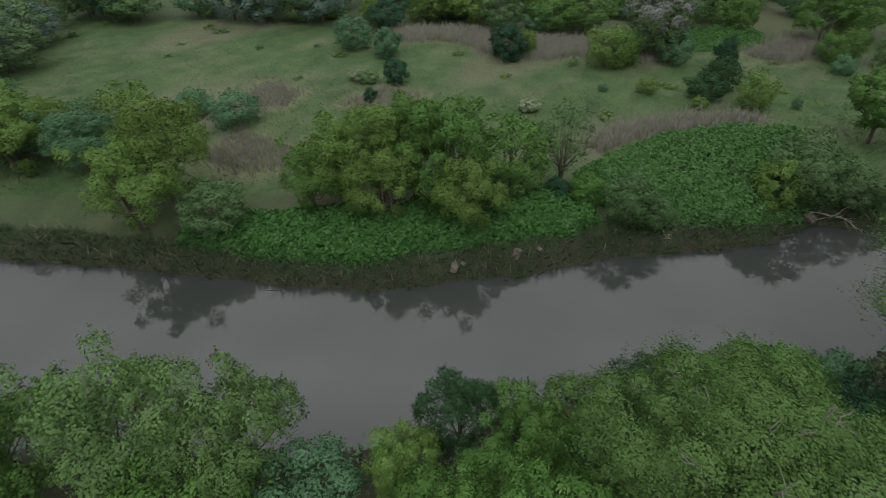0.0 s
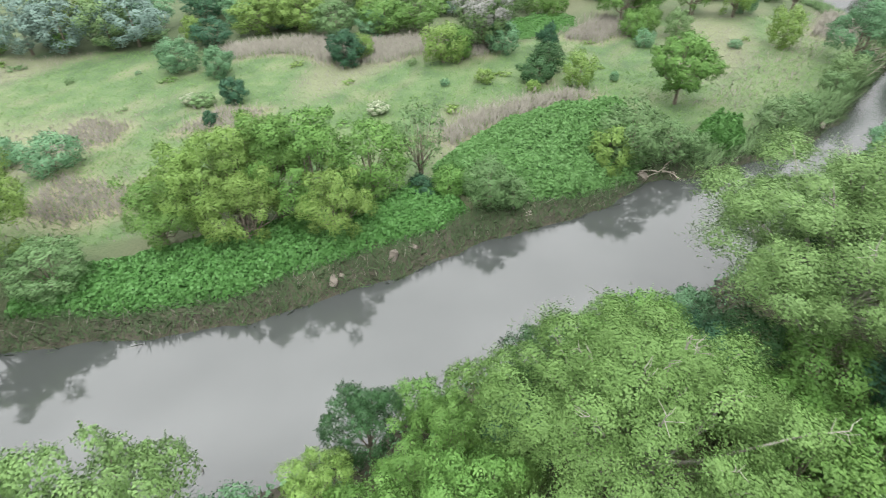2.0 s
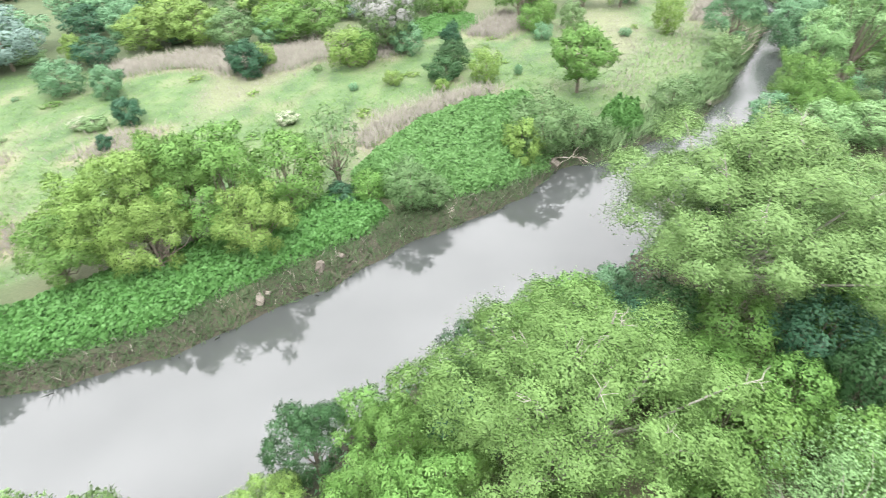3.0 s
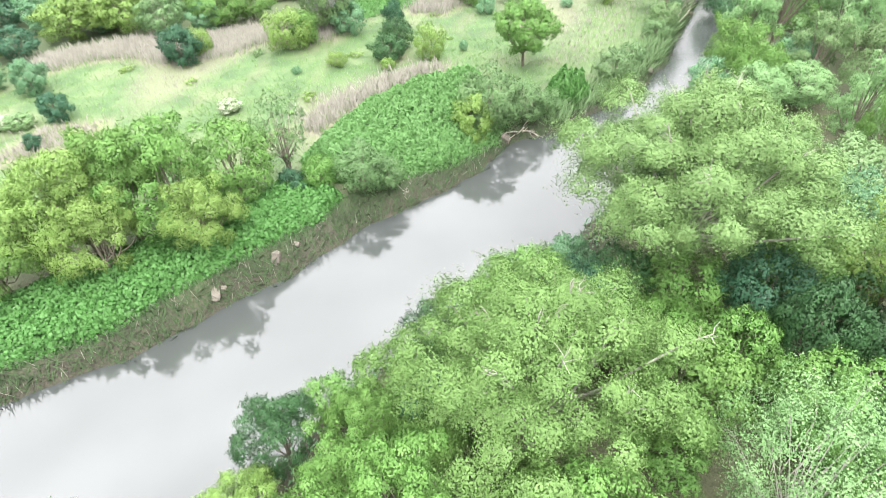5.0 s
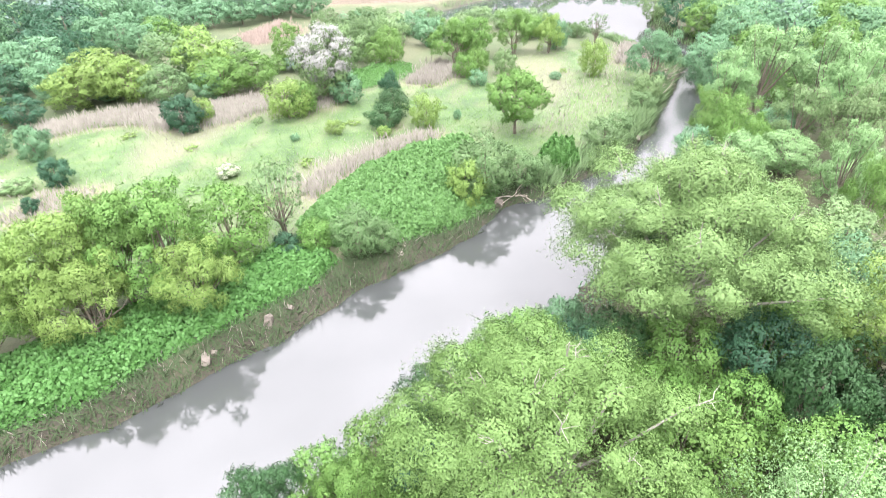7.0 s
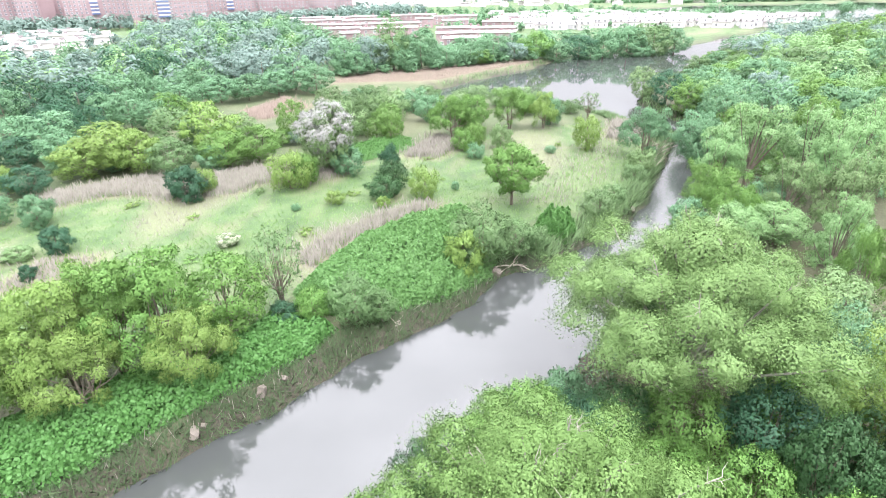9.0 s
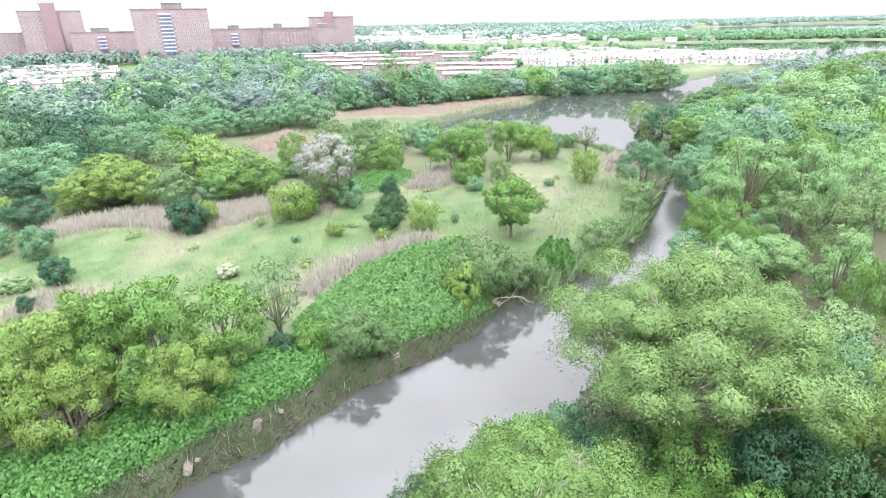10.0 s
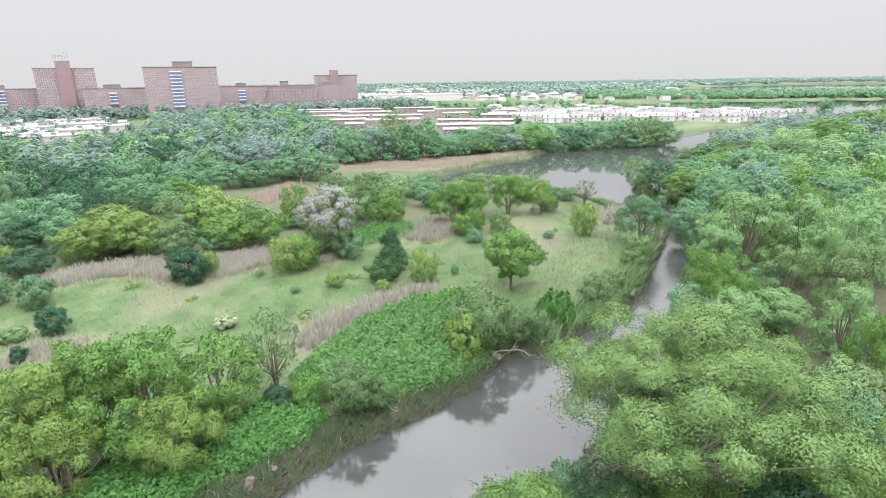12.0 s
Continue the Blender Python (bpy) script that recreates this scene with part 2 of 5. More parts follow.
def soft(me, nrm):
    """Shades a leafy mesh by the form of its masses: one given normal for each point."""
    me.polygons.foreach_set("use_smooth", np.ones(len(me.polygons), bool))
    me.normals_split_custom_set_from_vertices(unit(nrm).tolist())
    return me


def smooth(me):
    me.polygons.foreach_set("use_smooth", np.ones(len(me.polygons), bool))
    return me


def part(name, me, parent, mat=None, label=""):
    """Links a mesh as one object under a thing or a part, with a material of its own where one is given."""
    ob = new(name, me)
    ob.parent = parent
    if mat:
        ob.material_slots[0].link = "OBJECT"
        ob.material_slots[0].material = mat
    return tagged(ob, label)


def unit(v):
    return v / np.maximum(np.linalg.norm(v, axis=-1, keepdims=True), 1e-9)


def leaves(rng, pos, nrm, size, aspect=0.62, along=None):
    """Small folded diamond leaves at pos, facing nrm; along: the way in which they point."""
    n = len(pos)
    nrm = unit(nrm)
    a = rng.normal(size=(n, 3)) if along is None else along
    t = unit(a - nrm * np.sum(a * nrm, 1, keepdims=True))
    s = np.cross(nrm, t)
    L = size[:, None]
    v = np.stack([pos - t * L * 0.5, pos - s * L * aspect * 0.5 + nrm * L * 0.12, pos + t * L * 0.5 - nrm * L * 0.15,
                  pos + s * L * aspect * 0.5 + nrm * L * 0.12], 1).reshape(-1, 3)
    return v, np.arange(4 * n).reshape(n, 4)


def leaflets(rng, pos, nrm, size, aspect=0.7):
    """The same for crowns of very many leaves: one pointed face each."""
    n = len(pos)
    nrm = unit(nrm)
    a = rng.normal(size=(n, 3))
    t = unit(a - nrm * np.sum(a * nrm, 1, keepdims=True))
    s = np.cross(nrm, t)
    L = size[:, None]
    v = np.stack([pos - t * L * 0.4 - s * L * aspect * 0.5, pos + t * L * 0.6 - nrm * L * 0.1, pos - t * L * 0.4 + s * L * aspect * 0.5], 1).reshape(-1, 3)
    return v, np.arange(3 * n).reshape(n, 3)


def tube(points, radii, sides=6):
    """A tapered, capped limb along points."""
    p = np.asarray(points, float)
    d = unit(np.gradient(p, axis=0))
    ref = np.where(np.abs(d[:, 2:3]) > 0.9, [[1.0, 0, 0]], [[0, 0, 1.0]])
    u = unit(np.cross(d, ref))
    w = np.cross(d, u)
    ang = np.arange(sides) * 2 * math.pi / sides
    ring = u[:, None] * np.cos(ang)[None, :, None] + w[:, None] * np.sin(ang)[None, :, None]
    v = (p[:, None] + ring * np.asarray(radii)[:, None, None]).reshape(-1, 3)
    k = len(p)
    i, j = np.meshgrid(np.arange(k - 1), np.arange(sides), indexing="ij")
    q = np.stack([i * sides + j, i * sides + (j + 1) % sides, (i + 1) * sides + (j + 1) % sides, (i + 1) * sides + j], -1).reshape(-1, 4)
    return v, q


def join(pieces):
    """Joins (points, quads) pairs into one."""
    vs, qs, n = [], [], 0
    for v, q in pieces:
        vs.append(v)
        qs.append(q + n)
        n += len(v)
    return np.concatenate(vs), np.concatenate(qs)


def crown_points(rng, h, r, base, lobes, lobe_r, top, boughs=0):
    """Centres and radii of the leafy masses of a crown between base and h; top: 0 wide low crown, 1 pointed."""
    cz, rz = (h + base) / 2, (h - base) / 2
    k = np.arange(lobes) + 0.5
    z = 1 - 2 * k / lobes
    phi = k * 2.399963 + rng.uniform(0, 6)
    z = np.clip(z * 0.98 + rng.normal(0, 0.12, lobes), -0.92, 0.97)
    s = np.sqrt(1 - z * z)
    rad = rng.uniform(0.52, 0.95, lobes)
    taper = 1 - top * 0.55 * (z + 1) / 2
    c = np.stack([np.cos(phi) * s * r * rad * taper, np.sin(phi) * s * r * rad * taper, cz + z * rz * (0.74 + 0.13 * rng.normal(size=lobes))], 1)
    lr = lobe_r * r * rng.uniform(0.7, 1.25, lobes) * (1 - 0.35 * top * (z + 1) / 2)
    if boughs:
        # the masses gather into humps round the main boughs, with hollows between them
        b = np.arange(boughs) + 0.5
        bz = np.clip(0.95 - 1.5 * b / boughs + rng.normal(0, 0.1, boughs), -0.7, 0.95)
        bs, bp = np.sqrt(1 - bz * bz), b * 2.399963 + rng.uniform(0, 6)
        far = rng.uniform(0.5, 0.78, boughs)
        far[:2] *= 0.3
        bc = np.stack([np.cos(bp) * bs * r * far, np.sin(bp) * bs * r * far, cz + bz * rz * rng.uniform(0.45, 0.78, boughs)], 1)
        br = r * rng.uniform(0.26, 0.42, boughs)
        w = np.arange(lobes) % boughs
        e = unit(rng.normal(size=(lobes, 3)) + np.array([0, 0, 0.35]))
        gather = (np.arange(lobes) % 3 != 0)[:, None]
        c0 = c * np.array([0.85, 0.85, 1.0])
        c = bc[w] + e * (br[w] * rng.uniform(0.6, 1.0, lobes))[:, None] * np.array([1, 1, 0.7])
        c = np.where(gather, c, c0)
        k = np.arange(0, lobes, 6)
        c[k] = np.column_stack([rng.normal(0, 0.22 * r, (len(k), 2)), rng.uniform(base + 0.55 * (h - base), h, len(k))])
    c[:, 2] = np.minimum(c[:, 2], h - 0.7 * lr)
    c[:, 2] = np.maximum(c[:, 2], base + 0.3 * lr)
    return c, lr


def outside(pos, c, lr, own, share):
    """Which leaves lie free of all masses but their own."""
    free = np.ones(len(pos), bool)
    for j in range(len(c)):
        d2 = np.sum((pos - c[j]) ** 2, 1)
        free &= (d2 > (share * lr[j]) ** 2) | (own == j)
    return free


def make_plant(name, seed, h, r, base, lobes, tufts, per, leaf, lobe_r=0.38, top=0.0, trunk=0.2, lean=0.0, core=0.66, hang=0.0, stems=1, limb_step=2, spread=0.3, aspect=0.75, limbed=True, poke=0.85, ruffle=0.27, ragged=0.35, forks=0, boughs=0, round_=0.55, mantle=0, mleaf=1.5):
    """The meshes of one kind of tree or shrub: (crown, trunk, height, radius)."""
    rng = np.random.default_rng(seed)
    c, lr = crown_points(rng, h, r, base, lobes, lobe_r, top, boughs)
    mid = np.array([0, 0, (h + base) / 2 - 0.2 * (h - base)])
    # tufts sit on the outer side of each mass, leaves sit round the tufts
    ci = np.repeat(np.arange(lobes), tufts)
    out = unit(c - mid)
    d = unit(rng.normal(size=(len(ci), 3)) + 0.8 * out[ci] + np.array([0, 0, 0.45]))
    tp = c[ci] + d * (lr[ci] * (rng.uniform(0.74, 1.03, len(ci)) + ragged * rng.random(len(ci)) * (rng.random(len(ci)) < 0.25)))[:, None] * np.array([1, 1, 0.85])
    ti = np.repeat(np.arange(len(ci)), per)
    # each tuft is a spray of leaves along a twig that grows outwards and hangs at its tip
    axis_ = unit(d * np.array([1, 1, 0.6]) + rng.normal(size=d.shape) * 0.35 + np.array([0, 0, 0.15 - 0.5 * hang]))
    u = rng.uniform(-0.35, 1.0, len(ti))
    reach = lr[ci[ti]] * spread
    pos = tp[ti] + axis_[ti] * (u * reach * 1.7)[:, None] + rng.normal(size=(len(ti), 3)) * (reach * 0.42 * (1.15 - 0.6 * np.abs(u)))[:, None]
    pos[:, 2] -= hang * np.clip(u, 0, 1) ** 2 * reach * 1.6
    pos[:, 2] = np.maximum(pos[:, 2], 0.05)
    free = outside(pos, c, lr, ci[ti], 0.7)
    ti, u, reach, pos = ti[free], u[free], reach[free], pos[free]
    # the shade of a leaf follows the roundness of its tuft and of its mass
    puff = unit(pos - tp[ti] + axis_[ti] * (0.25 * reach)[:, None])
    dome = unit((pos - mid) / np.array([r, r, 0.5 * (h - base)]))
    form = unit(unit(pos - c[ci[ti]]) * 0.55 + 0.6 * dome + puff * round_ + np.array([0, 0, 0.06]))
    nrm = form + rng.normal(size=(len(ti), 3)) * ruffle * 2.2
    nrm *= np.sign(np.sum(nrm * form, 1, keepdims=True))
    v, tri = leaflets(rng, pos, nrm, leaf * rng.uniform(0.65, 1.35, len(ti)), aspect)
    faces, shade = [(tri, 0)], np.repeat(form + rng.normal(size=form.shape) * 0.2, 3, axis=0)
    if core:
        # leaves fill the inside of each mass
        fi = np.repeat(np.arange(lobes), int(120 * core))
        fd = unit(rng.normal(size=(len(fi), 3)))
        fp = c[fi] + fd * (lr[fi] * rng.uniform(0.15, 0.75, len(fi)))[:, None]
        fp[:, 2] = np.maximum(fp[:, 2], 0.05)
        cv, ct = leaflets(rng, fp, fd + np.array([0, 0, 0.3]), np.minimum(leaf * 2.0, 0.25 * lr[fi] + leaf) * rng.uniform(0.7, 1.3, len(fi)), aspect)
        faces.append((ct + len(v), 0))
        v = np.concatenate([v, cv])
        shade = np.concatenate([shade, np.repeat(fd + np.array([0, 0, 0.3]), 3, axis=0)])
    if mantle:
        # a close coat of leaves, laid like shingles, round each mass
        share = np.clip(lr ** 2 / np.mean(lr ** 2), 0.4, 2.5)
        mi = np.repeat(np.arange(lobes), (mantle * share).astype(int))
        md = unit(rng.normal(size=(len(mi), 3)) + 0.35 * out[mi] + np.array([0, 0, 0.35]))
        bumpy = 1 + 0.09 * np.sin(md[:, 0] * 9 + mi) * np.cos(md[:, 1] * 8 - mi) + 0.05 * np.sin(md[:, 2] * 17 + 2 * mi)
        mp = c[mi] + md * (lr[mi] * bumpy * rng.uniform(0.78, 0.98, len(mi)))[:, None] * np.array([1, 1, 0.9])
        keep = outside(mp, c, lr, mi, 0.8) & (mp[:, 2] > 0.06)
        mi, md, mp = mi[keep], md[keep], mp[keep]
        mf = unit(md * 0.6 + 0.6 * unit((mp - mid) / np.array([r, r, 0.5 * (h - base)])) + np.array([0, 0, 0.06]))
        mn = md + 0.3 * mf + rng.normal(size=md.shape) * 0.3
        mv, mt = leaflets(rng, mp, mn, mleaf * leaf * rng.uniform(0.7, 1.3, len(mp)), 0.9)
        faces.append((mt + len(v), 0))
        v, shade = np.concatenate([v, mv]), np.concatenate([shade, np.repeat(mf + rng.normal(size=mf.shape) * 0.16, 3, axis=0)])
    crown = soft(mesh_from(name + "_crown", v, faces, [LEAF["mid"]]), shade)
    limbs = []
    fork = max(0.25 * h, min(base * 0.9, 0.4 * h))
    for s in range(stems):
        o = np.array([math.cos(s * 2.4), math.sin(s * 2.4), 0]) * (0.25 * trunk * 4 if stems > 1 else 0)
        tipxy = np.array([lean * h, 0.3 * lean * h, 0]) + o * 3
        pts = [np.array([0, 0, -0.3]) + o, o + tipxy * 0.3 + np.array([0, 0, fork * 0.5]), o + tipxy * 0.6 + np.array([0, 0, fork]), tipxy + np.array([0, 0, h * 0.72])]
        limbs.append(tube(pts, [trunk * 1.25, trunk, trunk * 0.8, trunk * 0.25], 8))
        for i in range(s, lobes if limbed else 0, stems * (limb_step if lobes < 60 else 5)):
            a = o + tipxy * 0.6 + np.array([0, 0, fork * rng.uniform(0.7, 1.15)])
            b = c[i]
            m1 = a + (b - a) * 0.45 + np.array([0, 0, -0.06 * h]) + rng.normal(size=3) * 0.03 * h
            tip = b + out[i] * lr[i] * poke
            limbs.append(tube([a, m1, b, tip], [trunk * 0.42, trunk * 0.3, trunk * 0.17, trunk * 0.07], 4))
    # bare forked limbs that show through the upper crown
    for i in np.argsort(-c[:, 2])[:forks * 3:3] if forks else ():
        a, o3 = c[i] + out[i] * lr[i] * 0.2, unit(out[i] + np.array([0, 0, 0.4]))
        b = a + o3 * lr[i] * 1.25 + rng.normal(size=3) * 0.2
        root = np.array([0.6 * lean * h, 0.18 * lean * h, fork])
        limbs.append(tube([root, root + (a - root) * 0.5 - np.array([0, 0, 0.04 * h]), a, b], [trunk * 0.4, trunk * 0.28, trunk * 0.15, trunk * 0.08], 6))
        for k in range(6):
            e = unit(o3 * 0.8 + rng.normal(size=3) * 0.55)
            st = a + (b - a) * (0.2 + 0.16 * k)
            m1 = st + e * lr[i] * 0.35
            limbs.append(tube([st, m1, m1 + unit(e + rng.normal(size=3) * 0.3) * lr[i] * 0.45], [trunk * 0.07, trunk * 0.05, trunk * 0.02], 5))
    tv, tq = join(limbs)
    return crown, smooth(mesh_from(name + "_trunk", tv, [(tq, 0)], [BARK])), h, r


def plant(kind, name, label, category, x, y, h, r, leaf, bark=None, group="", turn=None):
    """One tree or shrub of that kind, scaled to its height and crown radius, on the ground."""
    crown, trunk, h0, r0 = kind
    ob = new(name)
    ob.location = (x, y, ground_z(x, y) - 0.05)
    ob.rotation_euler = (0, 0, random.uniform(0, 6.28) if turn is None else turn)
    ob.scale = (r / r0, r / r0, h / h0)
    tagged(ob, label, category, group)
    part("trunk", trunk, ob, bark)
    part("crown", crown, ob, LEAF[leaf])
    return ob


# ---- the plan ----
SHORE_NORTH = [(-300, 90), (-120, 52), (-60, 41), (-40, 38.3), (-22, 35.8), (-13.7, 34.3), (-7, 33.5), (0, 34.2), (5.2, 35.3), (10.3, 36.8),
               (17, 38.1), (22, 38.5), (28, 39), (34, 42.2), (40, 41.6), (48, 42), (57, 43.6), (65, 47), (77, 54), (89, 61),
               (100, 67.4), (104, 75), (102, 81), (105, 88), (107, 104), (106, 120), (98, 130), (84, 137)]
SHORE_FAR = [(95, 150), (118, 158), (150, 166), (168, 176), (192, 187), (214, 174), (243, 170), (286, 181), (330, 190), (440, 200), (560, 200)]
SHORE_SOUTH = [(560, 165), (420, 150), (290, 163), (187, 124), (146, 110), (127, 98), (119, 88), (116, 80), (112, 71), (105, 62.5), (95, 55), (84, 49.5), (72, 42),
               (62, 36), (52, 32.5), (42, 29.5), (33, 26.5), (25, 24.4), (15, 23.2), (6, 21.8), (0, 20), (-8, 18.4), (-30, 19), (-60, 22), (-120, 30), (-300, 60)]
CREEK = np.array(SHORE_NORTH + SHORE_FAR + SHORE_SOUTH, float)
BAY_NEAR = np.array([(500, 420), (505, 330), (470, 243), (500, 205), (900, 200), (860, 290), (720, 372), (625, 440), (545, 460)], float)
BAY_FAR = np.array([(1180, 800), (1240, 560), (1370, 450), (2400, 480), (2500, 1120), (1700, 1090)], float)


def signed_distance(poly, x, y):
    """Distance to the polygon's edge, negative inside."""
    x, y = np.asarray(x, float), np.asarray(y, float)
    d = np.full(x.shape, 1e18)
    inside = np.zeros(x.shape, bool)
    for (ax, ay), (bx, by) in zip(poly, np.roll(poly, -1, 0)):
        ex, ey = bx - ax, by - ay
        t = np.clip(((x - ax) * ex + (y - ay) * ey) / (ex * ex + ey * ey), 0, 1)
        d = np.minimum(d, (x - ax - t * ex) ** 2 + (y - ay - t * ey) ** 2)
        cross = ((ay > y) != (by > y))
        with np.errstate(divide="ignore", invalid="ignore"):
            cross &= x < (bx - ax) * (y - ay) / np.where(by == ay, 1e-9, by - ay) + ax
        inside ^= cross
    d = np.sqrt(d)
    return np.where(inside, -d, d)


def wave(x, y, s, a=0.0):
    """A smooth uneven field between about -1 and 1 with features s metres across."""
    k = 2 * math.pi / s
    return (np.sin(k * (0.31 * x + 0.22 * y) + a + 1.3 * np.sin(k * 0.17 * y + 2 * a)) + np.sin(k * (-0.19 * x + 0.37 * y) + 1.7 * a)
            + np.sin(k * (0.55 * x - 0.41 * y) * 0.9 + 2.3 * a + 0.8 * np.sin(k * 0.3 * x))) / 3


def shore(x, y):
    d = signed_distance(CREEK, x, y)
    far = np.minimum(signed_distance(BAY_NEAR, x, y), signed_distance(BAY_FAR, x, y))
    return np.minimum(d + 0.5 * wave(x, y, 5.0, 0.4) + 0.25 * wave(x, y, 1.9, 1.1), far)


def ground_height(x, y):
    x, y = np.asarray(x, float), np.asarray(y, float)
    d = shore(x, y)
    land = 1.5 * (1 - np.exp(-np.maximum(d, 0) / 1.5)) + 0.22 * np.clip(d / 6, 0, 1) * wave(x, y, 14, 2.0)
    land += 1.2 * np.clip((np.maximum(np.abs(x), np.abs(y)) - 1500) / 2500, 0, 1) * 10 * (0.6 + 0.4 * wave(x, y, 900, 0.7))
    return np.where(d > 0, land, np.maximum(-1.6, d * 0.45))


def ground_z(x, y):
    return float(ground_height(np.array([x]), np.array([y]))[0])


def in_poly(poly, x, y):
    return signed_distance(np.array(poly, float), x, y) < 0


def scatter(rng, poly, count):
    """Points spread evenly at random in a polygon."""
    p = np.array(poly, float)
    lo, hi = p.min(0), p.max(0)
    pts = rng.uniform(lo, hi, (count * 4, 2))
    return pts[signed_distance(p, pts[:, 0], pts[:, 1]) < 0][:count]


MEADOW = [(-75, 44), (-40, 46), (15, 47), (42, 50), (60, 47), (80, 58), (98, 74), (98, 84), (60, 92), (30, 84), (5, 92), (-30, 108), (-75, 112)]
REED_BEDS = [
    [(-9, 94), (-4, 96), (4, 94), (7, 88), (16, 85), (22, 88), (26, 84), (31, 82), (33, 86), (23, 95), (15, 96), (5, 101), (-8, 102)],
    [(16, 57), (21, 60.5), (29, 62.6), (37, 63.2), (39, 61.4), (31, 60), (23, 58.2), (17, 54.5)],
    [(47, 86), (60, 95), (61, 87), (51, 82)],
    [(86, 73), (100, 83), (103, 76), (88, 68)],
    [(33, 145), (49, 158), (50, 143), (35, 134)],
    [(-27, 54), (-25, 61), (-18, 56), (-16, 52), (-22, 50)],
    [(-26, 77), (-20, 73), (-21, 68), (-28, 68)],
    [(-9, 74), (-3, 72), (-6, 67), (-14, 68)],
    [(52, 50.5), (66, 56), (82, 66), (93, 75), (90, 79), (78, 71), (62, 61), (50, 55)],
]
WOODS = [(-150, 158), (-24, 166), (22, 176), (56, 186), (74, 196), (100, 200), (104, 222),
         (92, 240), (158, 452), (42, 478), (26, 296), (-20, 280), (-150, 300)]


def south_side(x, y):
    """True on the south side of the creek."""
    k = np.array(sorted(SHORE_SOUTH))
    return y < np.interp(x, k[:, 0], k[:, 1]) + 0.5


# ---- ground and water ----
def axis(lo, hi, fine_lo, fine_hi, step):
    """Grid lines: even in the middle, growing coarser outwards."""
    a = list(np.arange(fine_lo, fine_hi + step, step))
    s = step
    while a[-1] < hi:
        s *= 1.09
        a.append(a[-1] + s)
    s = step
    while a[0] > lo:
        s *= 1.09
        a.insert(0, a[0] - s)
    return np.array(a)


def build_ground():
    xs, ys = axis(-4000, 4900, -45, 108, 1.0), axis(-2500, 4900, 14, 92, 1.0)
    X, Y = np.meshgrid(xs, ys, indexing="ij")
    d = shore(X, Y)
    Z = ground_height(X, Y)
    ny = len(ys)
    i, j = np.meshgrid(np.arange(len(xs) - 1), np.arange(ny - 1), indexing="ij")
    q = np.stack([i * ny + j, (i + 1) * ny + j, (i + 1) * ny + j + 1, i * ny + j + 1], -1).reshape(-1, 4)
    me = smooth(mesh_from("ground", np.stack([X, Y, Z], -1).reshape(-1, 3), [(q, 0)], [GROUND]))
    mud = np.clip(1.35 - d / np.where(X > 96, 1.6, 3.2) + 0.35 * wave(X, Y, 3.0, 0.9), 0, 1)
    spit = np.clip(1.4 - signed_distance(np.array([(70, 178), (100, 160), (135, 170), (160, 172), (130, 184), (80, 186)], float), X, Y) / 5, 0, 1)
    dry = np.zeros(X.shape)
    for bed in REED_BEDS:
        dry = np.maximum(dry, (0.16 if bed is REED_BEDS[8] else 0.8) * np.clip(0.85 - signed_distance(np.array(bed, float), X, Y) / 3, 0, 1))
    dry = np.maximum(dry, 0.4 * np.clip((wave(X, Y, 16, 5.0) - 0.2) * 2.2, 0, 1) * (d < 70))
    dry = np.maximum(dry, 0.38 * np.clip(wave(X, Y, 6.5, 1.0) + 0.7 * wave(X, Y, 2.9, 3.0) - 0.1, 0, 1) * (d < 70))
    dry = np.maximum(dry, spit)
    meadow = in_poly(MEADOW, X, Y)
    south = south_side(X, Y)
    litter = np.where(meadow, 0, np.where(south | in_poly(WOODS, X, Y), 0.9, 0.5)) * np.clip((300 - np.hypot(X, Y)) / 60, 0.12, 1)
    for key, val in (("dry", dry), ("litter", litter), ("mud", mud)):
        at = me.attributes.new(key, "FLOAT", "POINT")
        at.data.foreach_set("value", val.ravel().astype(np.float32))
    return tagged(new("ground", me), "green meadow, muddy banks and woodland floor reaching the horizon", "ground", kind="structure")


def build_water():
    v = [(-4000, -2500, 0), (4900, -2500, 0), (4900, 4900, 0), (-4000, 4900, 0)]
    me = mesh_from("water", v, [([[0, 1, 2, 3]], 0)], [WATER])
    return tagged(new("water", me), "calm silty grey-green creek water reflecting the overcast sky", "water", kind="structure")


build_ground()
build_water()

# ---- kinds of plants ----
COTTON = [make_plant("cottonwood", 11 + i, 14, 8, 2.6, 150, 44, 32, 0.09, 0.118, 0.1, 0.32, 0.04, 0.1, 0.5, spread=0.42, ragged=1.0, forks=14, ruffle=0.25, boughs=13, round_=1.0, mantle=420, mleaf=1.35) for i in range(2)]
POPLAR = [make_plant("poplar", 15 + i, 13, 6, 2.0, 90, 14, 14, 0.15, 0.17, 0.25, 0.25, 0.03, 0.1, 0.3, spread=0.26, ragged=0.4, forks=6, ruffle=0.2, boughs=9, round_=0.9, mantle=120, mleaf=1.4) for i in range(2)]
SPARSE = make_plant("sparse_cottonwood", 19, 11, 5, 2.5, 58, 24, 22, 0.1, 0.17, 0.3, 0.11, 0.05, 0.0, 0.1, spread=0.6, ragged=0.9, forks=16, ruffle=0.35, round_=0.7)
MAPLE = [make_plant("maple", 21 + i, 9.5, 5.5, 0.4, 80, 16, 22, 0.125, 0.175, 0.1, 0.2, 0.02, 0.1, 0.2, stems=2, spread=0.26, poke=0.75, ragged=0.4, ruffle=0.25, boughs=9, round_=1.1, mantle=210, mleaf=1.35) for i in range(2)]
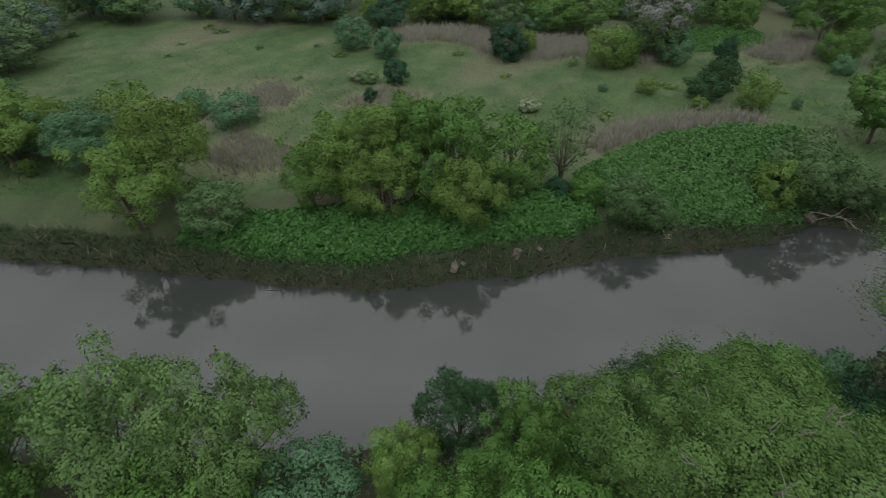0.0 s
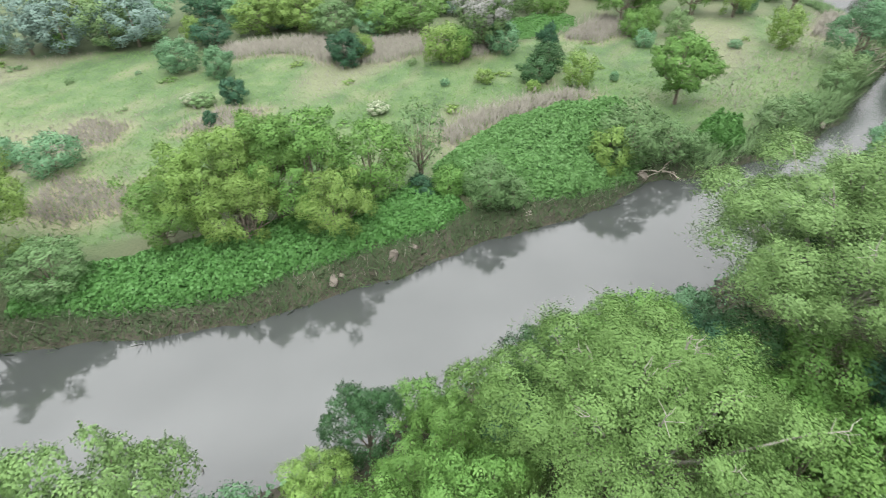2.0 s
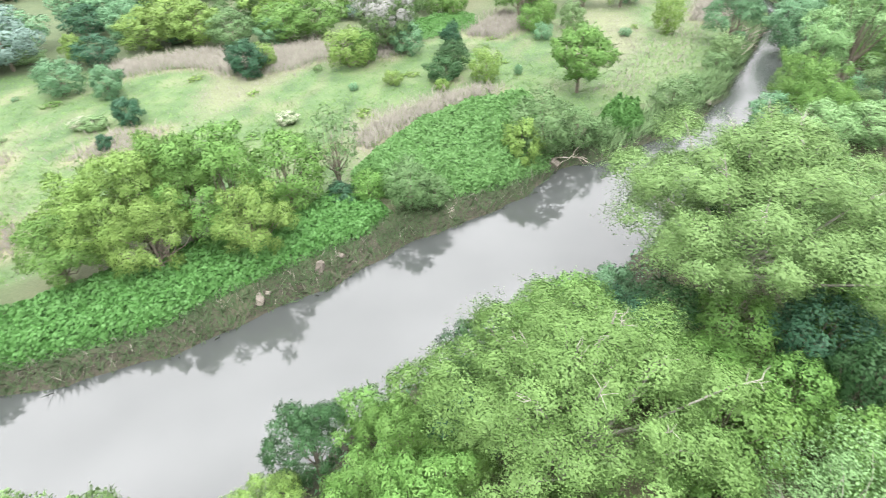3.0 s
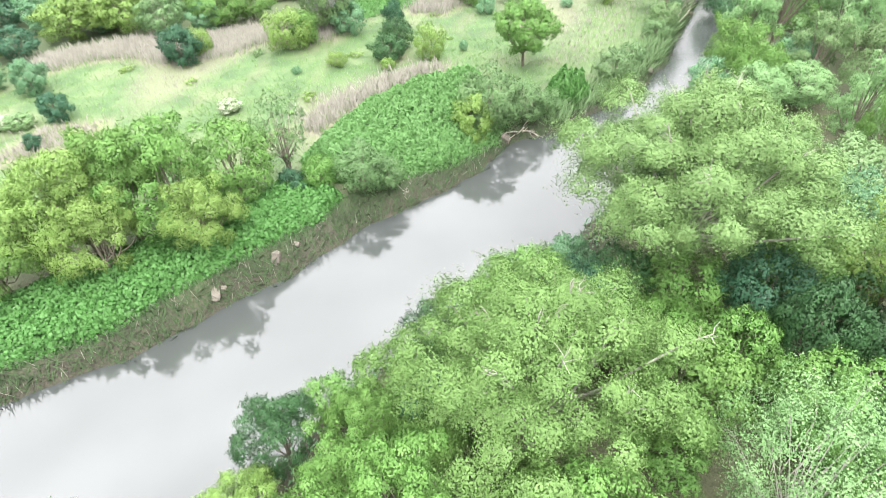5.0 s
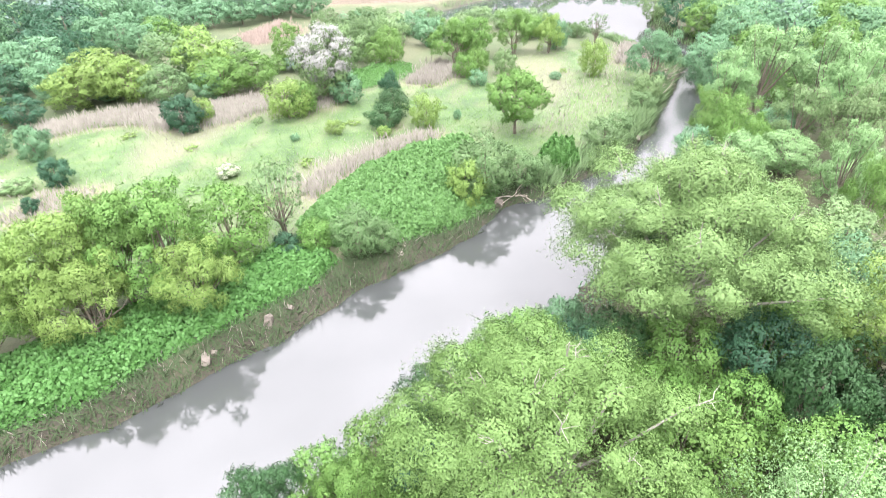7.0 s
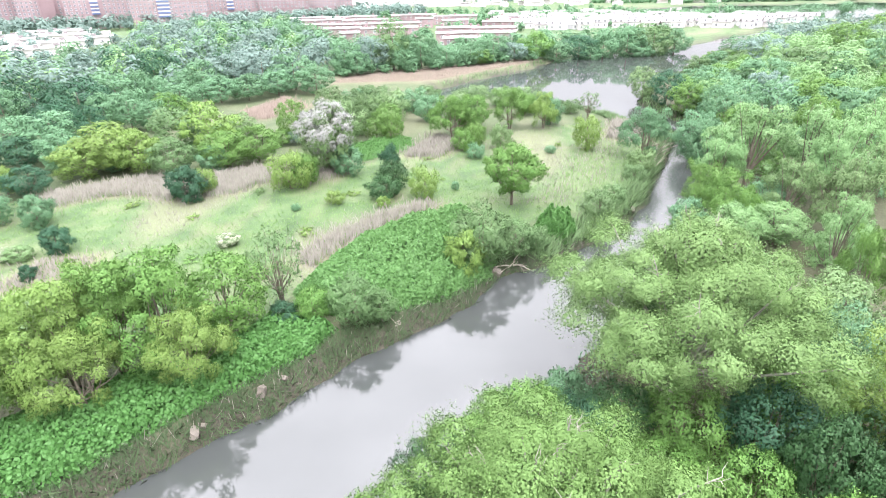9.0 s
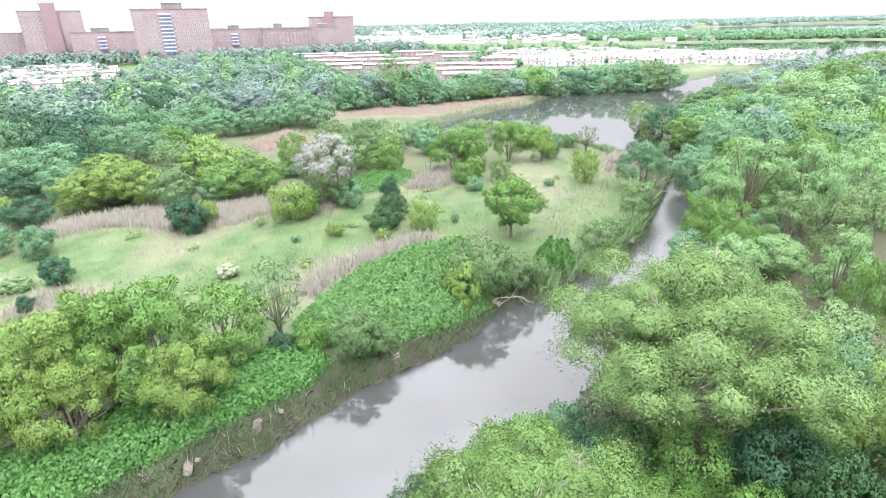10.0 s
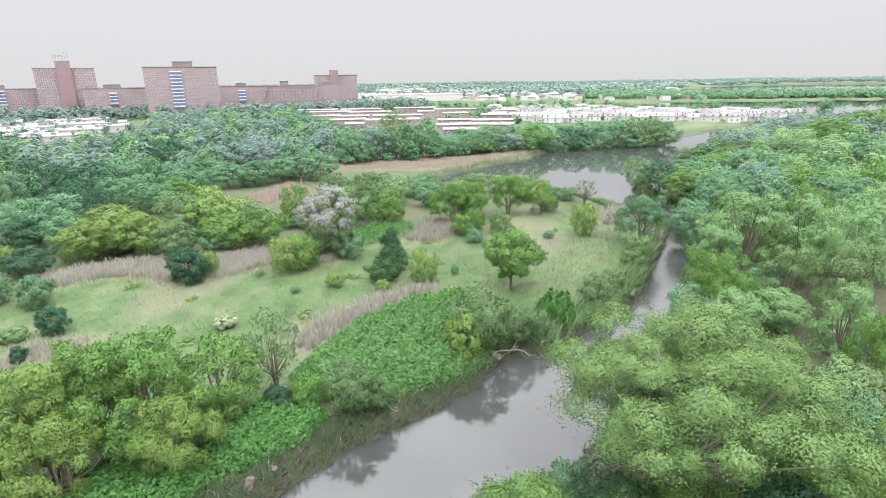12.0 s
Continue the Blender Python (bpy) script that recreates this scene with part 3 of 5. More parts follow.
ROUND = [make_plant("round_tree", 31 + i, 8, 4.2, 0.5, 46, 13, 17, 0.15, 0.24, 0.15, 0.16, 0.02, 0.1, 0.1, spread=0.24, ruffle=0.2, round_=0.9, mantle=140, mleaf=1.4) for i in range(3)]
BUSH = [make_plant("bush", 41 + i, 4, 2.6, 0.15, 22, 12, 15, 0.13, 0.33, 0.15, 0.06, 0.0, 0.2, stems=3, spread=0.24, ruffle=0.22, round_=0.7, mantle=150, mleaf=1.3) for i in range(3)]
UNDER = [make_plant("undergrowth", 45 + i, 5, 3, 0.2, 26, 16, 18, 0.105, 0.3, 0.1, 0.08, 0.0, 0.2, stems=3, spread=0.26, ruffle=0.25, round_=0.8, mantle=260, mleaf=1.35) for i in range(2)]
CONE = make_plant("dense_shrub", 51, 5, 2.8, 0.1, 26, 16, 14, 0.15, 0.3, 0.45, 0.1, 0.0, 0.2, ruffle=0.25, mantle=150, mleaf=1.3)
WISPY = make_plant("wispy_tree", 55, 7.5, 2.8, 2.2, 34, 9, 11, 0.14, 0.22, 0.0, 0.09, 0.02, 0.0, stems=5, limb_step=1, spread=0.4)
FEATHER = make_plant("feathery_bush", 57, 5, 2.5, 0.2, 30, 18, 16, 0.12, 0.28, 0.1, 0.05, 0.0, 0.0, 0.2, stems=4, spread=0.4, mantle=60)
WEED = make_plant("weed", 75, 1, 1, 0.02, 8, 9, 8, 0.12, 0.4, 0.0, 0.03, 0.0, 0.2, stems=3, spread=0.3, ruffle=0.25)
FARK = [make_plant("far_tree", 61 + i, 10, 5.2, 0.5, 44, 7, 9, 0.22, 0.238, 0.15, 0.2, 0.0, 0.05, spread=0.2, limbed=False, ruffle=0.16, ragged=0.2, round_=0.7, mantle=95, mleaf=1.45) for i in range(3)]
STANDARD = make_plant("standard_tree", 71, 8.4, 4.1, 2.3, 40, 15, 20, 0.15, 0.23, 0.15, 0.2, 0.01, 0.1, 0.1, spread=0.26, ruffle=0.25, round_=0.9, mantle=220, mleaf=1.35)

LOOKS = {
    "pale": ("pale green cottonwood with grey limbs", "cottonwood_tree"),
    "cotton": ("pale green cottonwood with grey limbs", "cottonwood_tree"),
    "poplar": ("pale green cottonwood with grey limbs", "cottonwood_tree"),
    "fresh": ("fresh green lobed broadleaf tree", "broadleaf_tree"),
    "yellow": ("yellow-green tufted maple tree", "maple_tree"),
    "mid": ("mid-green rounded broadleaf tree", "broadleaf_tree"),
    "dark": ("dark green dense tree", "dark_tree"),
    "teal": ("blue-green tree with layered leaves", "sumac_tree"),
    "olive": ("olive-green twiggy bush", "willow_bush"),
    "grey": ("grey-green feathery willow bush", "willow_bush"),
    "far": ("haze-tinted blue-green broadleaf tree", "broadleaf_tree"),
}


def grow(kind, leaf, x, y, h, r, name=None, label=None, where="", bark=None, category=None, group=""):
    lb, nm = LOOKS[leaf]
    nm = name or nm
    cat = category or ("bush" if "bush" in nm or "shrub" in nm else "tree")
    return plant(kind, nm, (label or lb) + (" " + where if where else ""), cat, x, y, h, r, leaf, bark, group)


# ---- near trees on the south bank ----
grow(COTTON[0], "cotton", 12.8, 12.2, 10.8, 8.0, where="leaning over the creek", bark=PALE_BARK)
grow(COTTON[1], "poplar", 31.0, 17.6, 14.0, 9.9, where="leaning over the creek", bark=PALE_BARK)
grow(SPARSE, "pale", 18.6, 1.4, 10.8, 4.4, label="thin pale cottonwood with bare whitish branches", where="among the bank trees", bark=PALE_BARK)
grow(MAPLE[0], "poplar", -11.5, 15.6, 9.8, 4.0, name="broadleaf_tree", label="light green lobed broadleaf tree", where="on the creek bank")
grow(MAPLE[1], "poplar", -17.0, 15.8, 9.6, 4.2, name="broadleaf_tree", label="light green lobed broadleaf tree", where="on the creek bank")
grow(MAPLE[1], "fresh", -24.0, 15.0, 8.6, 4.4, where="on the creek bank")
grow(MAPLE[1], "fresh", 4.6, 11.6, 7.4, 3.4, where="on the creek bank")
grow(MAPLE[1], "fresh", 2.2, 14.4, 5.6, 2.6, where="on the creek bank")
grow(MAPLE[0], "fresh", 4.6, 16.2, 6.0, 2.4, where="on the creek bank")
grow(MAPLE[0], "fresh", 6.4, 12.4, 6.8, 2.5, where="on the creek bank")
grow(MAPLE[1], "fresh", 9.6, 8.4, 6.4, 2.1, where="on the creek bank")
grow(MAPLE[0], "fresh", 0.2, 11.4, 7.0, 3.4, where="on the creek bank")
grow(MAPLE[0], "yellow", -2.6, 15.4, 5.2, 2.4, name="broadleaf_tree", where="on the creek bank")
grow(MAPLE[1], "teal", 0.6, 18.6, 5.9, 2.5, where="at the water's edge")
grow(BUSH[1], "mid", 23.8, 21.3, 4.0, 2.0, name="leafy_bush", label="mid-green leafy bush at the water's edge")
grow(BUSH[2], "fresh", 4.0, 20.2, 3.4, 1.8, name="leafy_bush", label="fresh green leafy bush at the water's edge")
grow(ROUND[1], "teal", 28.6, 6.6, 8.2, 2.6, where="below the cottonwoods")
grow(ROUND[2], "teal", 32.8, 4.2, 8.2, 3.6, where="below the cottonwoods")
grow(MAPLE[0], "yellow", 37.0, 6.8, 9.0, 4.0, where="behind the cottonwoods")
grow(FARK[0], "dark", 122.1, 86.2, 9, 4.6, where="in the creekside woods", category="tree")
grow(FARK[1], "grey", 127.8, 97.8, 9, 4.4, name="willow_tree", where="in the creekside woods", category="tree")
grow(ROUND[2], "mid", 93.0, 57.4, 10, 4.9, where="in the creekside woods", category="tree")
grow(FARK[0], "fresh", 117.6, 77.2, 8, 4.4, where="in the creekside woods", category="tree")
grow(FARK[1], "mid", 118.9, 70.3, 8, 4.3, where="in the creekside woods", category="tree")
grow(FARK[2], "mid", 180.0, 110.0, 7, 5.7, where="in the creekside woods", category="tree")
grow(FARK[0], "olive", 174.3, 112.5, 6, 4.9, name="broadleaf_tree", label="olive-green rounded tree", where="in the creekside woods", category="tree")
grow(FARK[1], "mid", 118.9, 65.5, 10, 5.9, where="in the creekside woods", category="tree")
grow(FARK[2], "mid", 117.7, 57.4, 10, 6.1, where="in the creekside woods", category="tree")
grow(FARK[0], "fresh", 131.2, 56.0, 10, 6.4, where="in the creekside woods", category="tree")
grow(FARK[1], "mid", 124.5, 45.8, 10, 5.4, where="in the creekside woods", category="tree")
grow(FARK[2], "fresh", 142.4, 47.7, 11, 5.6, where="in the creekside woods", category="tree")
grow(FARK[0], "far", 198.2, 105.3, 11, 9.0, where="in the creekside woods", category="tree")
grow(FARK[1], "mid", 215.9, 123.6, 9, 7.4, where="in the creekside woods", category="tree")
grow(FARK[2], "olive", 173.7, 79.9, 11, 9.0, name="broadleaf_tree", label="olive-green rounded tree", where="in the creekside woods", category="tree")
grow(FARK[0], "fresh", 256.5, 104.7, 13, 10.7, where="in the creekside woods", category="tree")
grow(FARK[1], "fresh", 315.3, 112.8, 14, 11.5, where="in the creekside woods", category="tree")
grow(FARK[2], "mid", 204.5, 71.3, 12, 8.8, where="in the creekside woods", category="tree")
grow(FARK[0], "mid", 153.2, 78.3, 10, 6.9, where="in the creekside woods", category="tree")
grow(FARK[1], "mid", 181.0, 77.3, 10, 7.6, where="in the creekside woods", category="tree")
grow(FARK[2], "dark", 119.8, 53.7, 7, 4.1, where="in the creekside woods", category="tree")
grow(ROUND[0], "mid", 88.6, 53.0, 9, 3.9, where="in the creekside woods", category="tree")
grow(POPLAR[0], "pale", 77.4, 39.6, 13, 6.3, where="above the creek", category="tree")
grow(POPLAR[1], "pale", 72.3, 41.4, 11, 3.8, where="above the creek", category="tree")
grow(POPLAR[0], "pale", 80.8, 33.6, 13, 5.2, where="above the creek", category="tree")
grow(POPLAR[1], "pale", 89.6, 29.9, 13.5, 4.9, where="above the creek", category="tree")
grow(POPLAR[0], "pale", 78.3, 28.9, 12, 4.0, where="above the creek", category="tree")
grow(POPLAR[1], "grey", 73.7, 23.4, 11.5, 3.3, name="cottonwood_tree", label="pale grey-green cottonwood tree", where="above the creek", category="tree")
grow(FARK[1], "fresh", 105.8, 43.9, 11, 3.8, where="in the creekside woods", category="tree")
grow(MAPLE[1], "fresh", 65.9, 39.0, 8.5, 3.6, where="above the creek", category="tree")
grow(MAPLE[0], "fresh", 61.4, 32.8, 8.5, 3.8, where="above the creek", category="tree")
grow(ROUND[1], "mid", 57.5, 35.1, 7, 2.7, where="above the creek", category="tree")
grow(POPLAR[0], "grey", 68.2, 29.4, 9, 3.5, name="cottonwood_tree", label="pale grey-green cottonwood tree", where="above the creek", category="tree")
grow(POPLAR[1], "grey", 70.0, 24.1, 10, 3.6, name="cottonwood_tree", label="pale grey-green cottonwood tree", where="above the creek", category="tree")
grow(POPLAR[0], "pale", 57.5, 19.2, 10, 3.3, where="above the creek", category="tree")
grow(MAPLE[1], "fresh", 53.5, 15.2, 9, 2.6, where="above the creek", category="tree")
grow(ROUND[0], "mid", 69.1, 32.6, 6, 2.9, where="above the creek", category="tree")
grow(ROUND[1], "mid", 108.0, 62.0, 10.0, 5.4, where="by the lagoon mouth")


def fill_trees(rng, inside, spacing, box, keep_off, choose):
    """Trees on a jittered grid where inside() allows them, off the ones that stand already."""
    placed = list(keep_off)
    x0, y0, x1, y1 = box
    for gx in np.arange(x0, x1, spacing):
        for gy in np.arange(y0, y1, spacing):
            x, y = gx + rng.uniform(-0.42, 0.42) * spacing, gy + rng.uniform(-0.42, 0.42) * spacing
            if not inside(x, y) or any((x - a) ** 2 + (y - b) ** 2 < (0.66 * c) ** 2 for a, b, c in placed):
                continue
            choose(rng, x, y)


def south_inside(x, y):
    d = float(signed_distance(CREEK, np.array([x]), np.array([y]))[0])
    return d > (2.4 if x < 55 else 4.6 if x < 90 else 2.0) and bool(south_side(x, y)) and y > (8 if x < 6 else -5 if x < 40 else 0.3 * x - 3) and (x < 118 or y < 0.62 * x) and not (110 < x < 128 and 85 < y)


def south_choose(rng, x, y):
    dist = math.hypot(x, y)
    leaf = rng.choice(["pale", "fresh", "mid", "far", "teal", "grey"], p=[0.5, 0.16, 0.14, 0.08, 0.02, 0.10])
    h, r = rng.uniform(5.0, 8.0), rng.uniform(3.2, 4.6)
    if dist > 125:
        h, r = rng.uniform(6, 10.5), rng.uniform(4, 6)
    if dist < 45 and leaf in ("grey", "pale", "far"):
        leaf = "fresh"
    if dist < 34:
        h, r = rng.uniform(5, 7.5), rng.uniform(3.0, 4.0)
    kind = UNDER[int(rng.integers(2))] if dist < 45 else ROUND[int(rng.integers(3))] if dist < 75 else FARK[int(rng.integers(3))]
    names = {"grey": "willow_tree"}
    grow(kind, str(leaf), x, y, h, r, name=names.get(str(leaf)), where="in the creekside woods", group="woodland trees along the creek", category="tree")


NEAR_TREES = [(o.location.x, o.location.y, o.scale.x) for o in scene.objects if o.parent is None and o.get("category") in ("tree", "bush")]
fill_trees(np.random.default_rng(5), south_inside, 7.2, (-30, -8, 160, 110), [(12.6, 13.2, 8.5), (31, 17.6, 9.5), (18.6, 1.4, 5)] + [(a, b, 6.0 if a > 50 else 4.2) for a, b, k in NEAR_TREES], south_choose)

for ux, uy, uh, ur in ((7.6, 19.0, 4.5, 2.4), (12, 20.4, 4.5, 2.4), (16.5, 21.0, 4.5, 2.5), (20.2, 21.6, 4, 2.2), (20.5, 15.5, 4, 3.0), (22.0, 10.0, 3.4, 2.6), (25.5, 4.6, 5.4, 2.8), (18.0, 7.0, 2.6, 2.2),
                       (26.0, 2.0, 6.5, 3.4), (20.0, -1.5, 6, 3.4), (28.0, -1.0, 7, 3.4), (33.5, 0.2, 7, 3.4), (39.0, 1.5, 8, 3.6), (9.0, 4.0, 5, 3.0), (4.5, 5.5, 5, 3.0), (8.2, 15.5, 4.5, 2.6), (24.5, 13.0, 3.2, 2.6), (25.6, 8.8, 5.6, 2.4), (21.5, 17.8, 4.5, 2.6), (27.5, 14.5, 5, 3.0), (30.5, 10.5, 6.5, 3.2), (25.0, 17.5, 4.5, 2.6)):
    grow(UNDER[int(ux * 7) % 2], ("fresh", "teal", "dark", "fresh")[int(uy * 3 + ux) % 4], ux, uy, uh, ur, name="undergrowth_bush", label="green undergrowth bush below the bank trees", category="bush", group="undergrowth on the near bank")

# ---- north bank: trees by the water ----
MEADOW_EDGE = "at the meadow's edge"
grow(MAPLE[0], "yellow", -6.0, 44.6, 10.2, 4.6, where=MEADOW_EDGE)
grow(MAPLE[1], "fresh", 0.3, 44.2, 10.3, 5.2, where=MEADOW_EDGE)
grow(ROUND[0], "fresh", 6.2, 45.8, 8.2, 3.9, where=MEADOW_EDGE)
grow(MAPLE[1], "yellow", 1.9, 40.3, 6.8, 3.5, where=MEADOW_EDGE)
grow(MAPLE[0], "yellow", -5.2, 41.2, 7.6, 3.8, name="maple_tree", where=MEADOW_EDGE)
grow(MAPLE[1], "fresh", -12.5, 43.6, 6.6, 3.8, where=MEADOW_EDGE)
grow(MAPLE[1], "yellow", -9.6, 45.0, 8.6, 4.0, where=MEADOW_EDGE)
grow(MAPLE[0], "fresh", -2.8, 45.6, 10.4, 4.4, where=MEADOW_EDGE)
grow(MAPLE[0], "yellow", -26.5, 45.2, 11.4, 5.4, where=MEADOW_EDGE)
grow(MAPLE[1], "yellow", -27.5, 40.6, 8.6, 4.8, where="hanging over the creek")
grow(MAPLE[1], "mid", -38.0, 51.0, 6.6, 4.6, where=MEADOW_EDGE)
grow(MAPLE[0], "yellow", -46.0, 52.0, 9.0, 6.0, where=MEADOW_EDGE)
grow(ROUND[0], "olive", -20.5, 40.0, 5.0, 3.2, where="on the creek bank")
grow(ROUND[1], "mid", -47.0, 55.0, 6.0, 4.5, where=MEADOW_EDGE)
grow(ROUND[0], "yellow", -54.0, 57.0, 8.0, 6.0, where=MEADOW_EDGE)
grow(ROUND[2], "olive", -39.0, 57.0, 6.0, 4.0, where=MEADOW_EDGE)
grow(ROUND[1], "mid", -58.0, 64.0, 7.0, 5.0, where=MEADOW_EDGE)
grow(BUSH[1], "mid", -15.0, 92.0, 5.0, 3.4, name="leafy_bush", label="mid-green leafy bush at the meadow's edge")
grow(BUSH[0], "mid", -25.8, 62.7, 4.1, 3.1, name="meadow_bush", label="mid-green leafy bush in the meadow")
grow(BUSH[1], "mid", -32.0, 66.0, 3.5, 2.4, name="meadow_bush", label="mid-green leafy bush in the meadow")
grow(WISPY, "olive", 11.4, 47.2, 8.6, 2.6, name="sparse_tree", label="thin sparse tree with bare brown branches at the meadow's edge", category="tree")
grow(CONE, "dark", 10.6, 44.6, 2.6, 1.6, name="evergreen_shrub", label="dark blue-green low shrub under the trees", category="shrub")
grow(FEATHER, "olive", 33.6, 44.6, 7.0, 3.7, where="above the creek bank")
grow(CONE, "yellow", 30.4, 43.6, 5.2, 2.3, name="maple_sapling", label="yellow-green young maple above the knotweed", category="tree")
grow(FEATHER, "olive", 38.0, 44.0, 4.6, 2.4, where="beside dead branches")
grow(BUSH[0], "olive", 41.0, 43.6, 3.0, 1.6, where="beside dead branches")
grow(FEATHER, "olive", 16.4, 41.2, 5.2, 2.4, name="willow_bush", where="on the creek bank", category="bush")
grow(FEATHER, "olive", 18.6, 40.4, 3.2, 1.7, where="on the creek bank")
grow(BUSH[2], "fresh", 13.3, 43.8, 3.4, 1.8, name="leafy_bush", label="fresh green leafy bush on the bank")
grow(BUSH[0], "olive", 54.5, 46.0, 3.4, 2.5, where="on the creek bank")
grow(BUSH[1], "olive", 60.0, 48.5, 2.6, 2.2, where="on the creek bank")
grow(MAPLE[0], "mid", 80.5, 59.5, 9.4, 4.8, where="hanging over the creek")
grow(BUSH[2], "grey", 75.0, 56.0, 3.8, 2.6, where="on the creek bank")
grow(BUSH[0], "olive", 70.0, 53.0, 2.8, 2.0, where="on the creek bank")

# ---- meadow shrubs and trees ----
grow(STANDARD, "fresh", 47.5, 56.0, 8.6, 4.5, name="maple_tree", label="solitary fresh green maple with a short dark trunk in the meadow")
grow(CONE, "dark", -7.1, 76.2, 3.5, 2.1, name="dark_shrub", label="dark green rounded shrub in the meadow")
grow(CONE, "dark", -9.9, 69.3, 2.0, 1.0, name="dark_shrub", label="small dark green shrub in the meadow")
grow(BUSH[1], "grey", -11.0, 76.5, 1.6, 1.9, name="flowering_bush", label="low pale flowering bush in the meadow")
grow(CONE, "dark", 9.5, 86.3, 5.5, 3.1, name="dark_shrub", label="dark green dense conical shrub before the reeds")
grow(BUSH[0], "yellow", 12.9, 87.7, 4.0, 1.8, name="yellow_bush", label="yellow-green bush beside a dark shrub")
grow(CONE, "dark", 40.7, 79.7, 4.8, 1.8, name="dark_shrub", label="dark green upright shrub in the meadow")
grow(BUSH[1], "teal", 34.2, 69.0, 3.4, 2.8, name="blue_green_bush", label="blue-green spreading bush in the meadow")
grow(BUSH[2], "teal", 37.2, 72.0, 4.4, 2.6, name="blue_green_bush", label="blue-green spreading bush in the meadow")
grow(BUSH[0], "yellow", 38.9, 65.6, 4.6, 2.2, name="yellow_bush", label="yellow-green bush beside a blue-green one")
grow(BUSH[2], "mid", 44.6, 65.9, 1.5, 0.7, name="small_shrub", label="small green shrub in the meadow")
grow(BUSH[1], "yellow", 32.2, 66.0, 1.7, 1.1, name="small_shrub", label="small yellow-green shrub in the meadow")
grow(BUSH[0], "yellow", 27.2, 71.6, 2.0, 1.4, name="small_shrub", label="small yellow-green shrub in the meadow")
grow(BUSH[0], "mid", 21.5, 72.5, 1.0, 0.7, name="small_shrub", label="small green shrub in the meadow")
grow(CONE, "mid", -9.2, 87.6, 4.6, 2.5, name="dense_shrub", label="mid-green dense shrub before the reeds")
grow(BUSH[0], "yellow", 24.0, 81.5, 5.8, 3.4, name="yellow_bush", label="yellow-green full bush at the meadow's edge")
grow(BUSH[2], "fresh", 27.0, 82.5, 5.0, 2.6, name="leafy_bush", label="fresh green leafy bush at the meadow's edge")
LILAC = grow(ROUND[1], "grey", 32.0, 85.0, 12.3, 4.6, name="blossoming_tree", label="tall tree covered in faded pinkish-grey blossom", category="tree")
grow(BUSH[1], "mid", 34.5, 83.0, 5.0, 3.0, name="leafy_bush", label="grey-green bush under a blossoming tree")
grow(ROUND[2], "grey", 42.0, 101.0, 9.0, 4.8, name="willow_tree", where="behind the meadow", category="tree")
grow(BUSH[0], "fresh", 51.0, 98.5, 6.0, 3.0, name="leafy_bush", label="fresh green leafy bush behind the meadow")
grow(MAPLE[0], "fresh", 61.5, 91.5, 9.0, 5.0, where="by the lagoon")
grow(ROUND[2], "fresh", 67.0, 93.0, 8.2, 4.2, where="by the lagoon")
grow(MAPLE[1], "fresh", 76.3, 91.5, 8.6, 4.6, where="by the lagoon")
grow(MAPLE[0], "yellow", 81.8, 87.0, 7.5, 3.6, where="by the lagoon")
grow(BUSH[1], "mid", 85.5, 88.5, 6.0, 2.6, name="leafy_bush", label="dark leafy bush by the lagoon")
grow(WISPY, "olive", 96.5, 88.0, 6.2, 2.8, name="sparse_tree", label="thin olive tree on the lagoon shore", category="tree")
grow(BUSH[2], "yellow", 76.6, 69.5, 6.3, 2.8, name="yellow_bush", label="yellow-green open bush in the meadow")
grow(BUSH[0], "fresh", 58.3, 83.6, 4.2, 2.1, name="leafy_bush", label="fresh green leafy bush in the meadow")
grow(BUSH[1], "grey", 65.0, 80.3, 4.8, 2.3, where="in the meadow")
grow(BUSH[2], "fresh", 62.0, 84.5, 4.6, 2.2, name="leafy_bush", label="fresh green leafy bush in the meadow")
grow(BUSH[0], "mid", 57.7, 78.4, 2.6, 1.7, name="small_shrub", label="small green shrub in the meadow")
grow(BUSH[1], "grey", 61.0, 71.0, 3.0, 2.2, where="in the meadow")
grow(BUSH[2], "mid", 70.0, 72.0, 1.4, 1.2, name="small_shrub", label="small green shrub in the meadow")


# ---- small weed clumps in the meadow ----
rw = np.random.default_rng(47)
for wx, wy in scatter(rw, MEADOW, 40):
    if float(shore(np.array([wx]), np.array([wy]))[0]) < 5 or wy < 50 or any(in_poly(b, np.array([wx]), np.array([wy]))[0] for b in REED_BEDS):
        continue
    leaf = str(rw.choice(["mid", "fresh", "yellow", "olive", "grey"]))
    grow(WEED, leaf, float(wx), float(wy), rw.uniform(0.35, 0.8), rw.uniform(0.5, 1.2), name="weed_clump", label="low " + {"mid": "mid-green", "fresh": "fresh green", "yellow": "yellow-green", "olive": "olive", "grey": "grey-green"}[leaf] + " weed clump in the meadow grass", category="weed", group="weed clumps in the meadow")


grow(FARK[1], "dark", 21.0, 199.0, 13.0, 7.0, where="rising from the far woods")

# ---- the first ranks of the woods behind the meadow ----
grow(ROUND[0], "yellow", 2.0, 110.4, 8.5, 6.5, where="behind the reeds", category="tree")
grow(ROUND[1], "yellow", -2.6, 108.9, 6.5, 5.3, where="behind the reeds", category="tree")
grow(ROUND[0], "yellow", 5.6, 105.2, 7.5, 4.4, where="behind the reeds", category="tree")
grow(ROUND[0], "olive", 10.4, 100.5, 6.5, 4.1, name="broadleaf_tree", label="olive-green rounded tree", where="behind the reeds", category="tree")
grow(FARK[1], "olive", 14.1, 116.2, 9, 5.6, name="broadleaf_tree", label="olive-green rounded tree", where="behind the reeds", category="tree")
